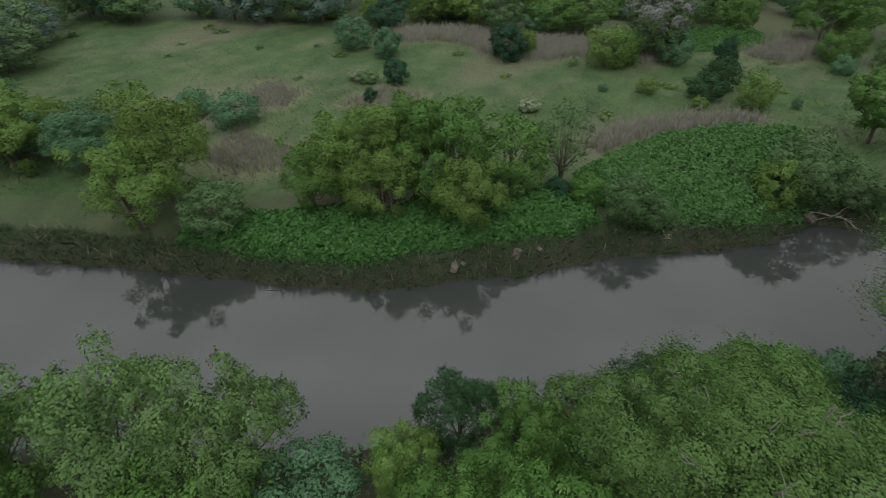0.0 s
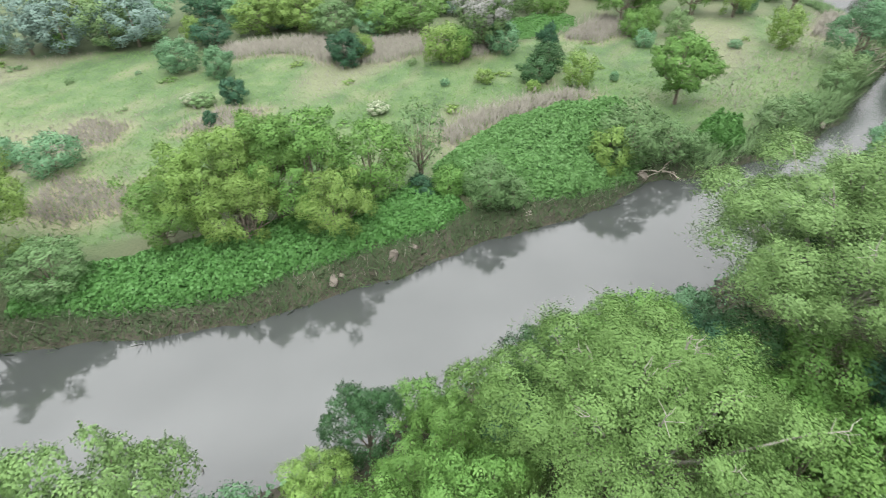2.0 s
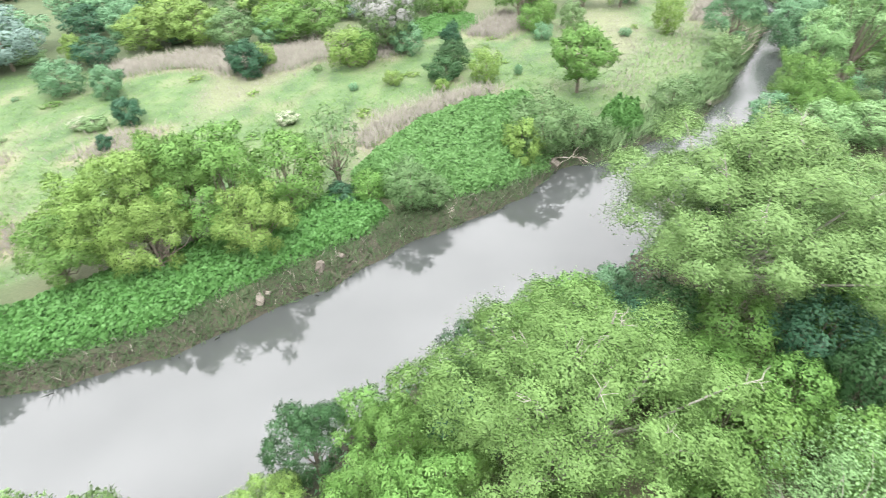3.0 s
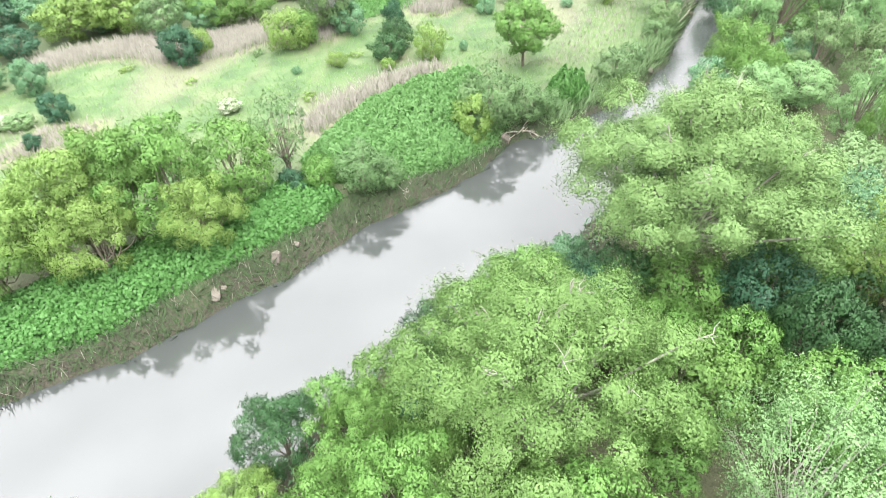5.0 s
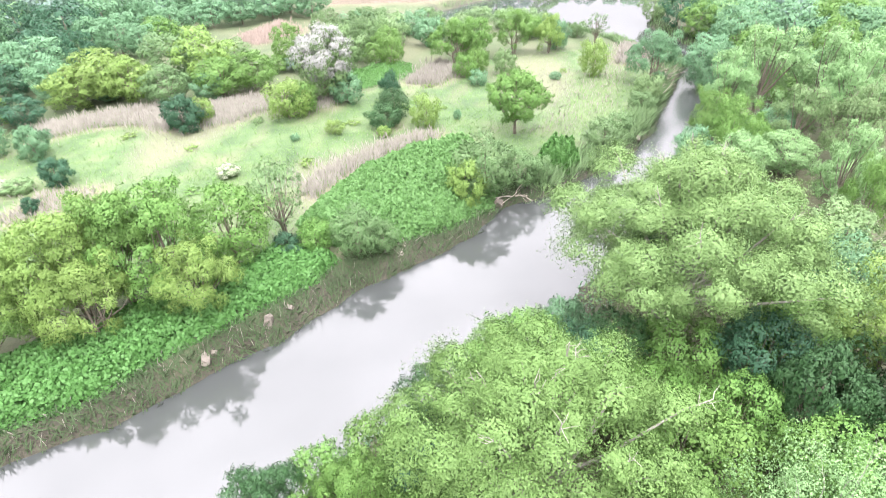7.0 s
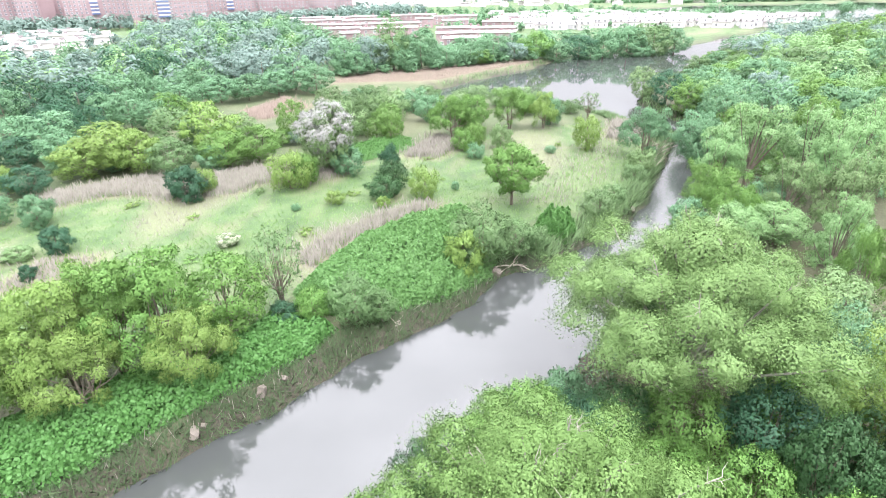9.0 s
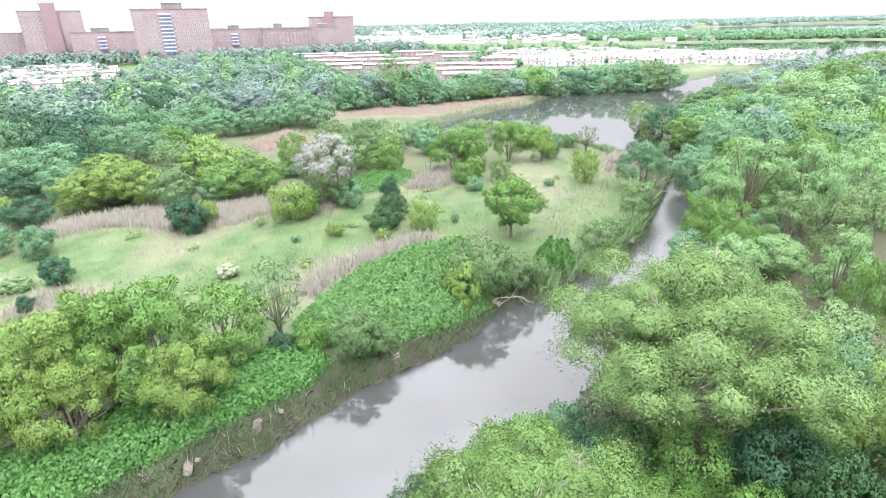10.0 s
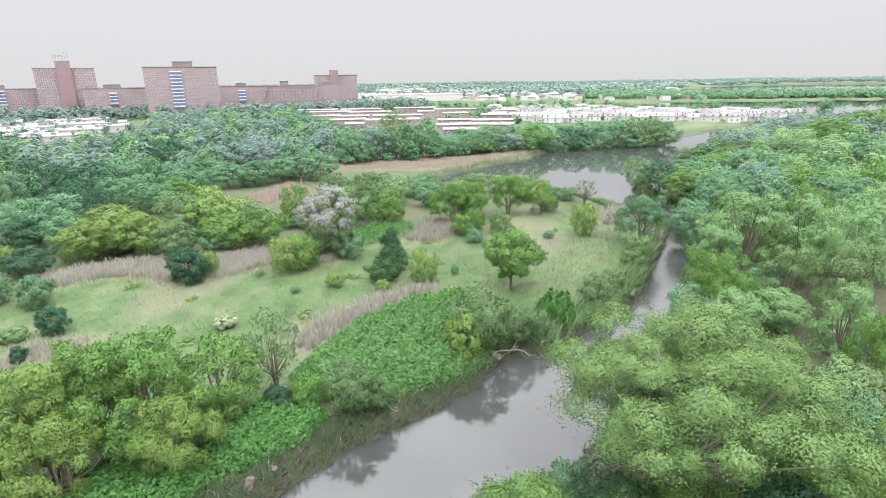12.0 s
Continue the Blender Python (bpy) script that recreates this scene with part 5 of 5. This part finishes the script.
for k, bed in enumerate(REED_BEDS):
    area = abs(np.sum(np.array(bed)[:, 0] * np.roll(np.array(bed)[:, 1], -1) - np.array(bed)[:, 1] * np.roll(np.array(bed)[:, 0], -1))) / 2
    r0 = np.random.default_rng(100 + k)
    pts = scatter(r0, bed, int(area * (1.4 if k == 8 else 14 if k > 4 else 26 if k != 4 else 12)))
    pts = np.concatenate([pts, pts[::2] + r0.normal(0, 1.6, pts[::2].shape)])
    straw = "marsh" if k == 4 else "reed"
    low = k in (5, 6, 7, 8)
    build_blades("reed_bed", "dry straw-coloured " + ("grass" if low else "reeds") + " standing in the meadow", "reeds", pts[:, 0], pts[:, 1], 110 + k, straw,
                 (0.4, 0.9) if low else (0.6, 1.6), (0.03, 0.07), 0.24, 0.6)
    if k != 4:
        build_blades("reed_bed", "green shoots among the dry reeds", "reeds", pts[::3, 0] + 0.3, pts[::3, 1] - 0.2, 150 + k, "grass", (0.3, 0.7) if low else (0.5, 1.1), (0.03, 0.08), 0.3)
r1 = np.random.default_rng(131)
pts = scatter(r1, [(70, 176), (100, 158), (135, 168), (165, 174), (130, 184), (80, 186)], 22000)
pts = pts[shore(pts[:, 0], pts[:, 1]) > -1.0]
build_blades("marsh_grass", "low reddish-tan marsh grass on the lagoon's edge", "grass", pts[:, 0], pts[:, 1], 132, "marsh", (0.2, 0.5), (0.05, 0.11), 0.5)

pts = scatter(r1, MEADOW, 90000)
pts = pts[(pts[:, 1] < 70) | (r1.random(len(pts)) < 0.5)]
pts = pts[shore(pts[:, 0], pts[:, 1]) > 3.0]
tall = wave(pts[:, 0], pts[:, 1], 9, 3.0) + 0.6 * wave(pts[:, 0], pts[:, 1], 3.5, 1.0)
dryness = wave(pts[:, 0], pts[:, 1], 16, 5.0)
green = dryness < 0.3 + r1.normal(0, 0.15, len(pts))
build_blades("meadow_grass", "lush green meadow grass in uneven tufts", "grass", pts[green, 0], pts[green, 1], 133, "grass", (0.14, 0.42), (0.04, 0.10), 0.8)
build_blades("meadow_grass", "dry straw-coloured meadow grass in patches", "grass", pts[~green, 0], pts[~green, 1], 134, "reed", (0.15, 0.45), (0.04, 0.10), 0.6)


def bank_points(rng, lo, hi, count, box):
    p = rng.uniform((box[0], box[1]), (box[2], box[3]), (count * 12, 2))
    d = shore(p[:, 0], p[:, 1])
    keep = (d > lo) & (d < hi)
    return p[keep][:count]


b = bank_points(r1, -0.3, 2.8, 24000, (-45, 31, 105, 90))
b = b[b[:, 1] > 0.28 * b[:, 0] + 28]
build_blades("bank_grass", "brown-green sedge and dead stalks on the muddy bank", "grass", b[:, 0], b[:, 1], 135, "sedge", (0.3, 0.85), (0.04, 0.10), 0.6)
build_blades("bank_grass", "dry reed stalks leaning over the water's edge", "grass", b[::20, 0], b[::20, 1] + 0.2, 136, "reed", (0.5, 1.2), (0.02, 0.05), 0.5)
w = bank_points(r1, -0.1, 3.0, 34000, (-45, 31, 105, 80))
w = w[w[:, 1] > 0.28 * w[:, 0] + 28]
w = w[wave(w[:, 0], w[:, 1], 4.0, 0.3) > -0.25]
wz = ground_height(w[:, 0], w[:, 1]) + r1.uniform(0.03, 0.45, len(w))
wv, wt = leaflets(r1, np.column_stack([w, wz]), r1.normal(0, 0.4, (len(w), 3)) + np.array([0, -0.2, 0.8]), r1.uniform(0.08, 0.2, len(w)))
tagged(new("bank_weeds", soft(mesh_from("bank_weeds", wv, [(wt, 0)], [LEAF["sedge"]]), np.tile((0.0, -0.3, 0.8), (len(wv), 1)))), "low green weeds on the muddy bank", "plants", kind="stuff")
sb = bank_points(r1, -0.2, 3.4, 9000, (-30, 16, 100, 66))
sb = sb[sb[:, 1] < 0.28 * sb[:, 0] + 27]
build_blades("bank_grass", "green and brown sedge below the bank trees", "grass", sb[::2, 0], sb[::2, 1], 141, "sedge", (0.3, 0.9), (0.05, 0.12), 0.6)
sz = ground_height(sb[:, 0], sb[:, 1]) + r1.uniform(0.05, 0.8, len(sb))
sv, st = leaflets(r1, np.column_stack([sb, sz]), r1.normal(0, 0.4, (len(sb), 3)) + np.array([0, 0, 0.8]), r1.uniform(0.15, 0.36, len(sb)))
tagged(new("bank_weeds", mesh_from("bank_weeds", sv, [(st, 0)], [LEAF["mid"]])), "low leafy weeds under the bank trees", "plants", kind="stuff")
b = b[b[:, 0] > 40]
build_blades("bank_grass", "tall tangled olive weeds on the creek bank", "grass", b[:, 0], b[:, 1] + 0.8, 137, "olive", (0.8, 1.8), (0.06, 0.14), 0.5)


b = bank_points(r1, -0.2, 3.0, 12000, (98, 66, 215, 200))
b = b[(b[:, 1] < 140) | (r1.random(len(b)) < 0.25)]
build_blades("bank_grass", "green and straw-coloured reeds fringing the lagoon", "grass", b[::2, 0], b[::2, 1], 138, "olive", (0.5, 1.5), (0.1, 0.22), 0.4)
build_blades("bank_grass", "green and straw-coloured reeds fringing the lagoon", "grass", b[1::2, 0], b[1::2, 1], 139, "sedge", (0.5, 1.4), (0.1, 0.22), 0.4)


# ---- stones and dead wood ----
def rock(name, label, x, y, size, seed, mat=STONE, z=None):
    rng = np.random.default_rng(seed)
    bm = bmesh.new()
    bmesh.ops.create_icosphere(bm, subdivisions=3, radius=1.0)
    off = Vector(rng.uniform(0, 50, 3))
    for v in bm.verts:
        n = noise.noise(v.co * 1.1 + off) * 0.35 + noise.noise(v.co * 3.1 + off) * 0.10
        v.co = Vector([max(-0.72, min(0.72, c)) for c in v.co]) * (1 + n)
        v.co = Vector((v.co.x * size[0], v.co.y * size[1], v.co.z * size[2]))
    me = bpy.data.meshes.new(name)
    bm.to_mesh(me)
    bm.free()
    me.materials.append(mat)
    ob = new(name, me)
    ob.location = (x, y, (ground_z(x, y) if z is None else z) + size[2] * 0.35)
    ob.rotation_euler = (rng.uniform(-0.3, 0.3), rng.uniform(-0.3, 0.3), rng.uniform(0, 6))
    return tagged(ob, label, "rock")


rock("bank_rock", "pale tan boulder on the muddy creek bank", 6.0, 36.7, (0.42, 0.4, 0.75), 1)
rock("bank_rock", "broken pale concrete slab on the creek bank", 0.7, 35.6, (0.75, 0.4, 0.35), 2)
rock("bank_rock", "small pale stone on the creek bank", 1.4, 35.9, (0.3, 0.25, 0.25), 3)
rock("bank_rock", "tan flat stone on the creek bank", 8.0, 37.6, (0.6, 0.3, 0.2), 4)
rock("bank_rock", "pale boulder below dead branches", 34.2, 42.6, (0.7, 0.55, 0.5), 5)
rock("bank_rock", "brown stone by the water", 61.5, 46.2, (0.8, 0.5, 0.4), 6)
rock("bank_rock", "pale tan boulder under the south bank trees", 7.6, 20.6, (0.6, 0.6, 0.5), 7)


def branch_pile(name, label, x, y, count, length, radius, mat, seed, z=None, up=0.5):
    """A tangle of bare forked branches."""
    rng = np.random.default_rng(seed)
    ob = new(name)
    ob.location = (x, y, ground_z(x, y) if z is None else z)
    tagged(ob, label, "dead wood")
    for k in range(count):
        a = rng.uniform(0, 6.28)
        L = length * rng.uniform(0.6, 1.2)
        e = rng.uniform(0.1, up)
        d = np.array([math.cos(a), math.sin(a), e])
        p = [np.array([0, 0, 0.05]) + rng.normal(0, 0.15, 3) * np.array([1, 1, 0.2])]
        for s in range(4):
            d = unit(d + rng.normal(0, 0.22, 3) + np.array([0, 0, -0.06]))
            p.append(p[-1] + d * L / 4)
        pieces = [tube(p, np.linspace(radius, radius * 0.2, 5), 6)]
        for s in (2, 3):
            dd = unit(d + rng.normal(0, 0.6, 3))
            pieces.append(tube([p[s], p[s] + dd * L * 0.2, p[s] + dd * L * 0.38 + rng.normal(0, 0.06, 3)], [radius * 0.45, radius * 0.3, radius * 0.1], 5))
        v, q = join(pieces)
        part("branch", smooth(mesh_from("branch", v, [(q, 0)], [mat])), ob)
    return ob


branch_pile("fallen_branches", "bleached dead branches hanging over the creek bank", 36.6, 42.8, 12, 2.6, 0.06, DEAD_WOOD, 1, up=0.9)
branch_pile("fallen_branches", "bare grey dead branches on the bank", 20.0, 39.3, 7, 2.2, 0.05, DEAD_WOOD, 2, up=0.6)
branch_pile("fallen_branches", "tangle of bare grey brushwood on the bank", 84.0, 60.0, 16, 4.2, 0.07, DEAD_WOOD, 3, up=1.4)
branch_pile("fallen_branches", "tangle of bare grey brushwood on the bank", 79.0, 56.5, 12, 3.4, 0.06, DEAD_WOOD, 4, up=1.2)
branch_pile("driftwood", "dark wet driftwood snag standing in the shallow water", -11.0, 21.0, 6, 0.7, 0.09, DARK_WOOD, 5, z=-0.1, up=1.0)
branch_pile("driftwood", "dark wet stub in the shallow water", -9.4, 21.7, 3, 0.35, 0.07, DARK_WOOD, 6, z=-0.1, up=1.2)


# ---- distant buildings ----
def box_mesh(name, sx, sy, sz, mat, bevel=0.0):
    bm = bmesh.new()
    bmesh.ops.create_cube(bm, size=1.0)
    for v in bm.verts:
        v.co = Vector((v.co.x * sx, v.co.y * sy, (v.co.z + 0.5) * sz))
    if bevel:
        bmesh.ops.bevel(bm, geom=bm.edges[:], offset=bevel, segments=1, affect="EDGES")
    me = bpy.data.meshes.new(name)
    bm.to_mesh(me)
    bm.free()
    me.materials.append(mat)
    return me


def window_mesh(name, w, h, glass, frame_mat):
    """A pane set back in a raised frame and sill, facing -y."""
    bm = bmesh.new()
    t = 0.12
    for x0, x1, z0, z1, y0, y1, k in ((-w / 2, w / 2, 0, h, -0.04, 0.05, 0), (-w / 2 - t, -w / 2, -t, h + t, -0.12, 0.05, 1), (w / 2, w / 2 + t, -t, h + t, -0.12, 0.05, 1),
                                      (-w / 2, w / 2, h, h + t, -0.12, 0.05, 1), (-w / 2, w / 2, -t, 0, -0.18, 0.05, 1)):
        r = bmesh.ops.create_cube(bm, size=1.0)
        for v in r["verts"]:
            v.co = Vector(((x0 + x1) / 2 + v.co.x * (x1 - x0), (y0 + y1) / 2 + v.co.y * (y1 - y0), (z0 + z1) / 2 + v.co.z * (z1 - z0)))
        for f in {f for v in r["verts"] for f in v.link_faces}:
            f.material_index = k
    me = bpy.data.meshes.new(name)
    bm.to_mesh(me)
    bm.free()
    me.materials.append(glass)
    me.materials.append(frame_mat)
    return me


TOWER_WINDOW = window_mesh("tower_window", 1.5, 1.5, GLASS, WHITE_PAINT)
HOUSE_WINDOW = window_mesh("house_window", 1.1, 1.3, GLASS, WHITE_PAINT)
BALCONY = box_mesh("balcony", 3.0, 1.2, 1.1, BLUE_PANEL, 0.05)
BALCONY_SLAB = box_mesh("balcony_slab", 3.1, 1.3, 0.9, WHITE_PAINT, 0.04)


def put(ob, x, y, z, rz=0.0):
    ob.location, ob.rotation_euler = (x, y, z), (0, 0, rz)
    return ob


def tower(name, label, az, dist, width, depth, height, balcony_at=None, shaft=None, tank=None, columns=None, floor_h=2.9, mat=BRICK, first=3):
    """A brick apartment block, its front turned to the camera; windows from the first floor that the trees leave free.
    """
    a = radians(az)
    x, y = dist * math.sin(a), dist * math.cos(a)
    ob = put(new(name), x, y, ground_z(x, y), -a)
    tagged(ob, label, "apartment building")
    part("wall", box_mesh("wall", width, depth, height, mat), ob)
    put(part("roof", box_mesh("roof", width + 0.6, depth + 0.6, 0.7, ROOF_GREY), ob, None, "grey flat roof with a parapet"), 0, 0, height)
    columns = columns or int(width / 3.6)
    for f in range(first, int(height / floor_h)):
        for c in range(columns):
            wx = (c + 0.5) / columns * width - width / 2
            if balcony_at is not None and abs(wx - balcony_at) < (5.8 if height > 30 else 4.2):
                continue
            if shaft is not None and abs(wx - shaft[0]) < shaft[1] / 2 + 0.8:
                continue
            put(part("window", TOWER_WINDOW, ob), wx, -depth / 2, f * floor_h + 0.9)
        if balcony_at is not None:
            for k in (-1, 0, 1) if height > 30 else (-0.5, 0.5):
                bal = put(part("balcony", BALCONY, ob, None, "blue balcony panel"), balcony_at + k * 3.2, -depth / 2 - 0.6, f * floor_h)
                put(part("slab", BALCONY_SLAB, bal, None, "white balcony recess"), 0, 0.1, 1.4)
    if shaft:
        put(part("stair_shaft", box_mesh("stair_shaft", shaft[1], 5.0, shaft[2], BRICK_DARK), ob, None, "windowless brick stair shaft"), shaft[0], -depth / 2 - 1.0, 0)
        part("shaft_cap", box_mesh("shaft_cap", shaft[1] + 1, depth * 0.6, 0.6, ROOF_GREY), ob).location = (shaft[0], 0.5, shaft[2])
    if tank:
        room = put(part("roof_house", box_mesh("roof_house", tank[1], 6, tank[2], ROOF_GREY), ob, None, "pale rooftop machine room"), tank[0], 0, height + 0.7)
        put(part("railing", box_mesh("railing", tank[1] + 1.5, 7, 0.4, WHITE_PAINT), room), 0, 0, tank[2])
    return ob


def roof_frame(ob, x, z):
    """An open steel cooling frame on a roof."""
    fr = put(part("cooling_tower", box_mesh("cooling_tower", 12, 5, 0.5, STEEL), ob, None, "open steel cooling frame"), x, 0, z)
    for i in range(6):
        put(part("post", box_mesh("post", 0.6, 0.6, 5.5 + (1.5 if i > 3 else 0), STEEL), fr), -5.5 + i * 2.2, 0, 0.5)
    put(part("beam", box_mesh("beam", 12, 0.6, 0.6, STEEL), fr), 0, 0, 4.2)


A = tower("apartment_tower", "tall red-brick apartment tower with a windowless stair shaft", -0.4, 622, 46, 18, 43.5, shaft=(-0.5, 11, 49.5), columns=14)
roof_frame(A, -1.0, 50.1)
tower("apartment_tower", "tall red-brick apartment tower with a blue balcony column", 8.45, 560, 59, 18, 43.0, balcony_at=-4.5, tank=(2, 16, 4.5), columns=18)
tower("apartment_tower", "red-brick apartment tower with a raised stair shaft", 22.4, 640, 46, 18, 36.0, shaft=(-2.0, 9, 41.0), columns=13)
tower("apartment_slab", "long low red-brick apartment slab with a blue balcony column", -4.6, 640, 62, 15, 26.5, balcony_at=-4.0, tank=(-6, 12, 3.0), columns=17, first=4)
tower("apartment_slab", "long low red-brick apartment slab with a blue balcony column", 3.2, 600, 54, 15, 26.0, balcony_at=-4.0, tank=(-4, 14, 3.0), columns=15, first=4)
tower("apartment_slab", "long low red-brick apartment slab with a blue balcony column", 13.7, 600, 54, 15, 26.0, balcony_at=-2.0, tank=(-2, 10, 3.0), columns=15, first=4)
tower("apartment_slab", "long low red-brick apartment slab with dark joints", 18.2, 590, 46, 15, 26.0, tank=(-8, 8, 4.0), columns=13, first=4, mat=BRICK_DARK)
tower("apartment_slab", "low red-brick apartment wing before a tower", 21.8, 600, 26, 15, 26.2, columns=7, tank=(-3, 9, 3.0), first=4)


def row_house(x, y, width, rz, height=6.2, mat=BRICK, roof=ROOF_WHITE, label="two-storey red-brick row house with a white flat roof"):
    ob = put(new("row_house"), x, y, ground_z(x, y), rz)
    tagged(ob, label, "house", "distant row houses")
    part("wall", box_mesh("wall", width, 10, height, mat), ob)
    put(part("roof", box_mesh("roof", width + 0.8, 10.8, 0.5, roof), ob, None, "white flat roof"), 0, 0, height)
    n = max(2, int(width / 4.5))
    for k in range(n):
        for f in (0, 1):
            put(part("window", HOUSE_WINDOW, ob), (k + 0.5) / n * width - width / 2, -5.0, 1.2 + f * 2.9)
    for k in range(0, n, 3):
        put(part("chimney", box_mesh("chimney", 1.4, 1.4, 1.4, BRICK_DARK), ob), (k + 0.5) / n * width - width / 2, 2, height + 0.5)
    return ob


rr = random.Random(4)
for gx, gy, w in ((168, 427, 35), (192, 401, 33), (146, 377, 19), (161, 362, 20), (141, 326, 21), (130, 292, 10), (186, 345, 33), (227, 374, 12), (190, 278, 22), (206, 263, 23), (168, 250, 16), (183, 236, 24), (154, 220, 18),
                  (230, 338, 17), (238, 300, 20), (285, 347, 15), (170, 304, 16), (155, 312, 15), (172, 470, 40), (206, 448, 34), (250, 430, 36), (262, 385, 34)):
    row_house(gx, gy, w, -math.atan2(gx, gy) + rr.uniform(-0.12, 0.12), mat=rr.choice([BRICK, BRICK, BRICK_DARK]))


def gable_house(x, y, w, d, h, rz, mat, roof, label):
    ob = put(new("shore_house"), x, y, ground_z(x, y), rz)
    tagged(ob, label, "house", "distant shore houses")
    part("wall", box_mesh("wall", w, d, h, mat), ob)
    bm = bmesh.new()
    o = 0.5
    vs = [bm.verts.new(c) for c in ((-w / 2 - o, -d / 2 - o, 0), (w / 2 + o, -d / 2 - o, 0), (w / 2 + o, d / 2 + o, 0), (-w / 2 - o, d / 2 + o, 0), (-w / 2 - o, 0, 2.2), (w / 2 + o, 0, 2.2))]
    for f in ((0, 1, 5, 4), (2, 3, 4, 5), (1, 2, 5), (3, 0, 4), (3, 2, 1, 0)):
        bm.faces.new([vs[i] for i in f])
    me = bpy.data.meshes.new("roof")
    bm.to_mesh(me)
    bm.free()
    me.materials.append(roof)
    put(part("roof", me, ob, None, "pitched roof"), 0, 0, h)
    for k in (-1, 1):
        for f in (0, 1):
            put(part("window", HOUSE_WINDOW, ob), k * w * 0.24, -d / 2, 1.1 + f * 2.7)
    return ob


for k in range(230):
    az, dist = rr.uniform(43, 66), rr.uniform(410, 500)
    if k % 3 == 0:
        az, dist = rr.uniform(38, 50), rr.uniform(395, 560)
    x, y = dist * math.sin(radians(az)), dist * math.cos(radians(az))
    if float(shore(np.array([x]), np.array([y]))[0]) < 6:
        continue
    gable_house(x, y, rr.uniform(7, 12), rr.uniform(7, 9), rr.uniform(2.8, 4.0), -radians(az) + rr.uniform(-0.3, 0.3), rr.choice([WHITE_WALL, WHITE_WALL, WHITE_PAINT]), rr.choice([ROOF_WHITE, ROOF_GREY, ROOF_GREY]),
                "white two-storey house with a pale pitched roof by the bay")


def flat_building(x, y, w, d, h, rz, label, far=False):
    ob = put(new("flat_roofed_building"), x, y, ground_z(x, y), rz)
    tagged(ob, label, "building", "distant flat-roofed buildings")
    part("wall", box_mesh("wall", w, d, h, WHITE_WALL), ob)
    put(part("roof", box_mesh("roof", w + 0.8, d + 0.8, 0.5, ROOF_WHITE), ob), 0, 0, h)
    for k in range(int(w / 9)):
        put(part("roof_unit", box_mesh("roof_unit", 2.4, 2.0, 1.4, ROOF_GREY, 0.1), ob), -w / 2 + 5 + k * 9, rr.uniform(-d / 4, d / 4), h + 0.5)
    if not far:
        for k in range(int(w / 5)):
            put(part("window", HOUSE_WINDOW, ob), -w / 2 + 3 + k * 5, -d / 2, 1.4)
    return ob


for x, y, w, d in ((-48, 430, 44, 24), (-6, 400, 36, 20), (-40, 480, 50, 26), (8, 470, 40, 24), (-60, 530, 46, 26), (-4, 525, 46, 24), (-12, 360, 30, 12), (14, 415, 24, 14), (-90, 470, 40, 24), (-70, 400, 36, 20), (-30, 445, 30, 16), (-16, 495, 36, 18), (-75, 495, 30, 20), (-24, 385, 24, 14)):
    flat_building(x, y, w, d, rr.uniform(3.2, 4.2), rr.uniform(-0.12, 0.12) - 0.05, "low white flat-roofed building among the trees")
for az, dist, w in ((26.5, 900, 110), (30, 950, 130), (33, 880, 60), (24.8, 1000, 80), (36, 1200, 140), (46, 1700, 120), (40, 1500, 120), (29, 1600, 130)):
    x, y = dist * math.sin(radians(az)), dist * math.cos(radians(az))
    flat_building(x, y, w, 50, 9, -radians(az), "long white flat-roofed warehouse in the distance", True)


def far_house(x, y, w, d, h, rz, roof, pitched):
    """A small distant house: a body and a hipped or flat roof."""
    ob = put(new("distant_house"), x, y, ground_z(x, y), rz)
    tagged(ob, "pale distant house with a " + ("pitched grey" if pitched else "flat pale") + " roof among trees", "house", "distant town")
    part("wall", box_mesh("wall", w, d, h, WHITE_WALL), ob)
    bm = bmesh.new()
    bmesh.ops.create_cone(bm, cap_ends=True, segments=4, radius1=0.73 * w, radius2=0.3 * w if pitched else 0.74 * w, depth=h * (0.5 if pitched else 0.1), matrix=Matrix.Rotation(radians(45), 4, "Z"))
    me = bpy.data.meshes.new("roof")
    bm.to_mesh(me)
    bm.free()
    me.materials.append(roof)
    put(part("roof", me, ob), 0, 0, h * (1.25 if pitched else 1.05))
    return ob


for k in range(380):
    az, dist = rr.uniform(22, 58), rr.uniform(800, 1150) if k % 3 == 0 else rr.uniform(1300, 3200)
    x, y = dist * math.sin(radians(az)), dist * math.cos(radians(az))
    if float(shore(np.array([x]), np.array([y]))[0]) < 10:
        continue
    far_house(x, y, rr.uniform(8, 12) * (1 + dist / 4000), rr.uniform(9, 13), rr.uniform(3.5, 6), -radians(az) + rr.uniform(-0.4, 0.4), rr.choice([ROOF_WHITE, ROOF_WHITE, ROOF_GREY]), rr.random() < 0.6)
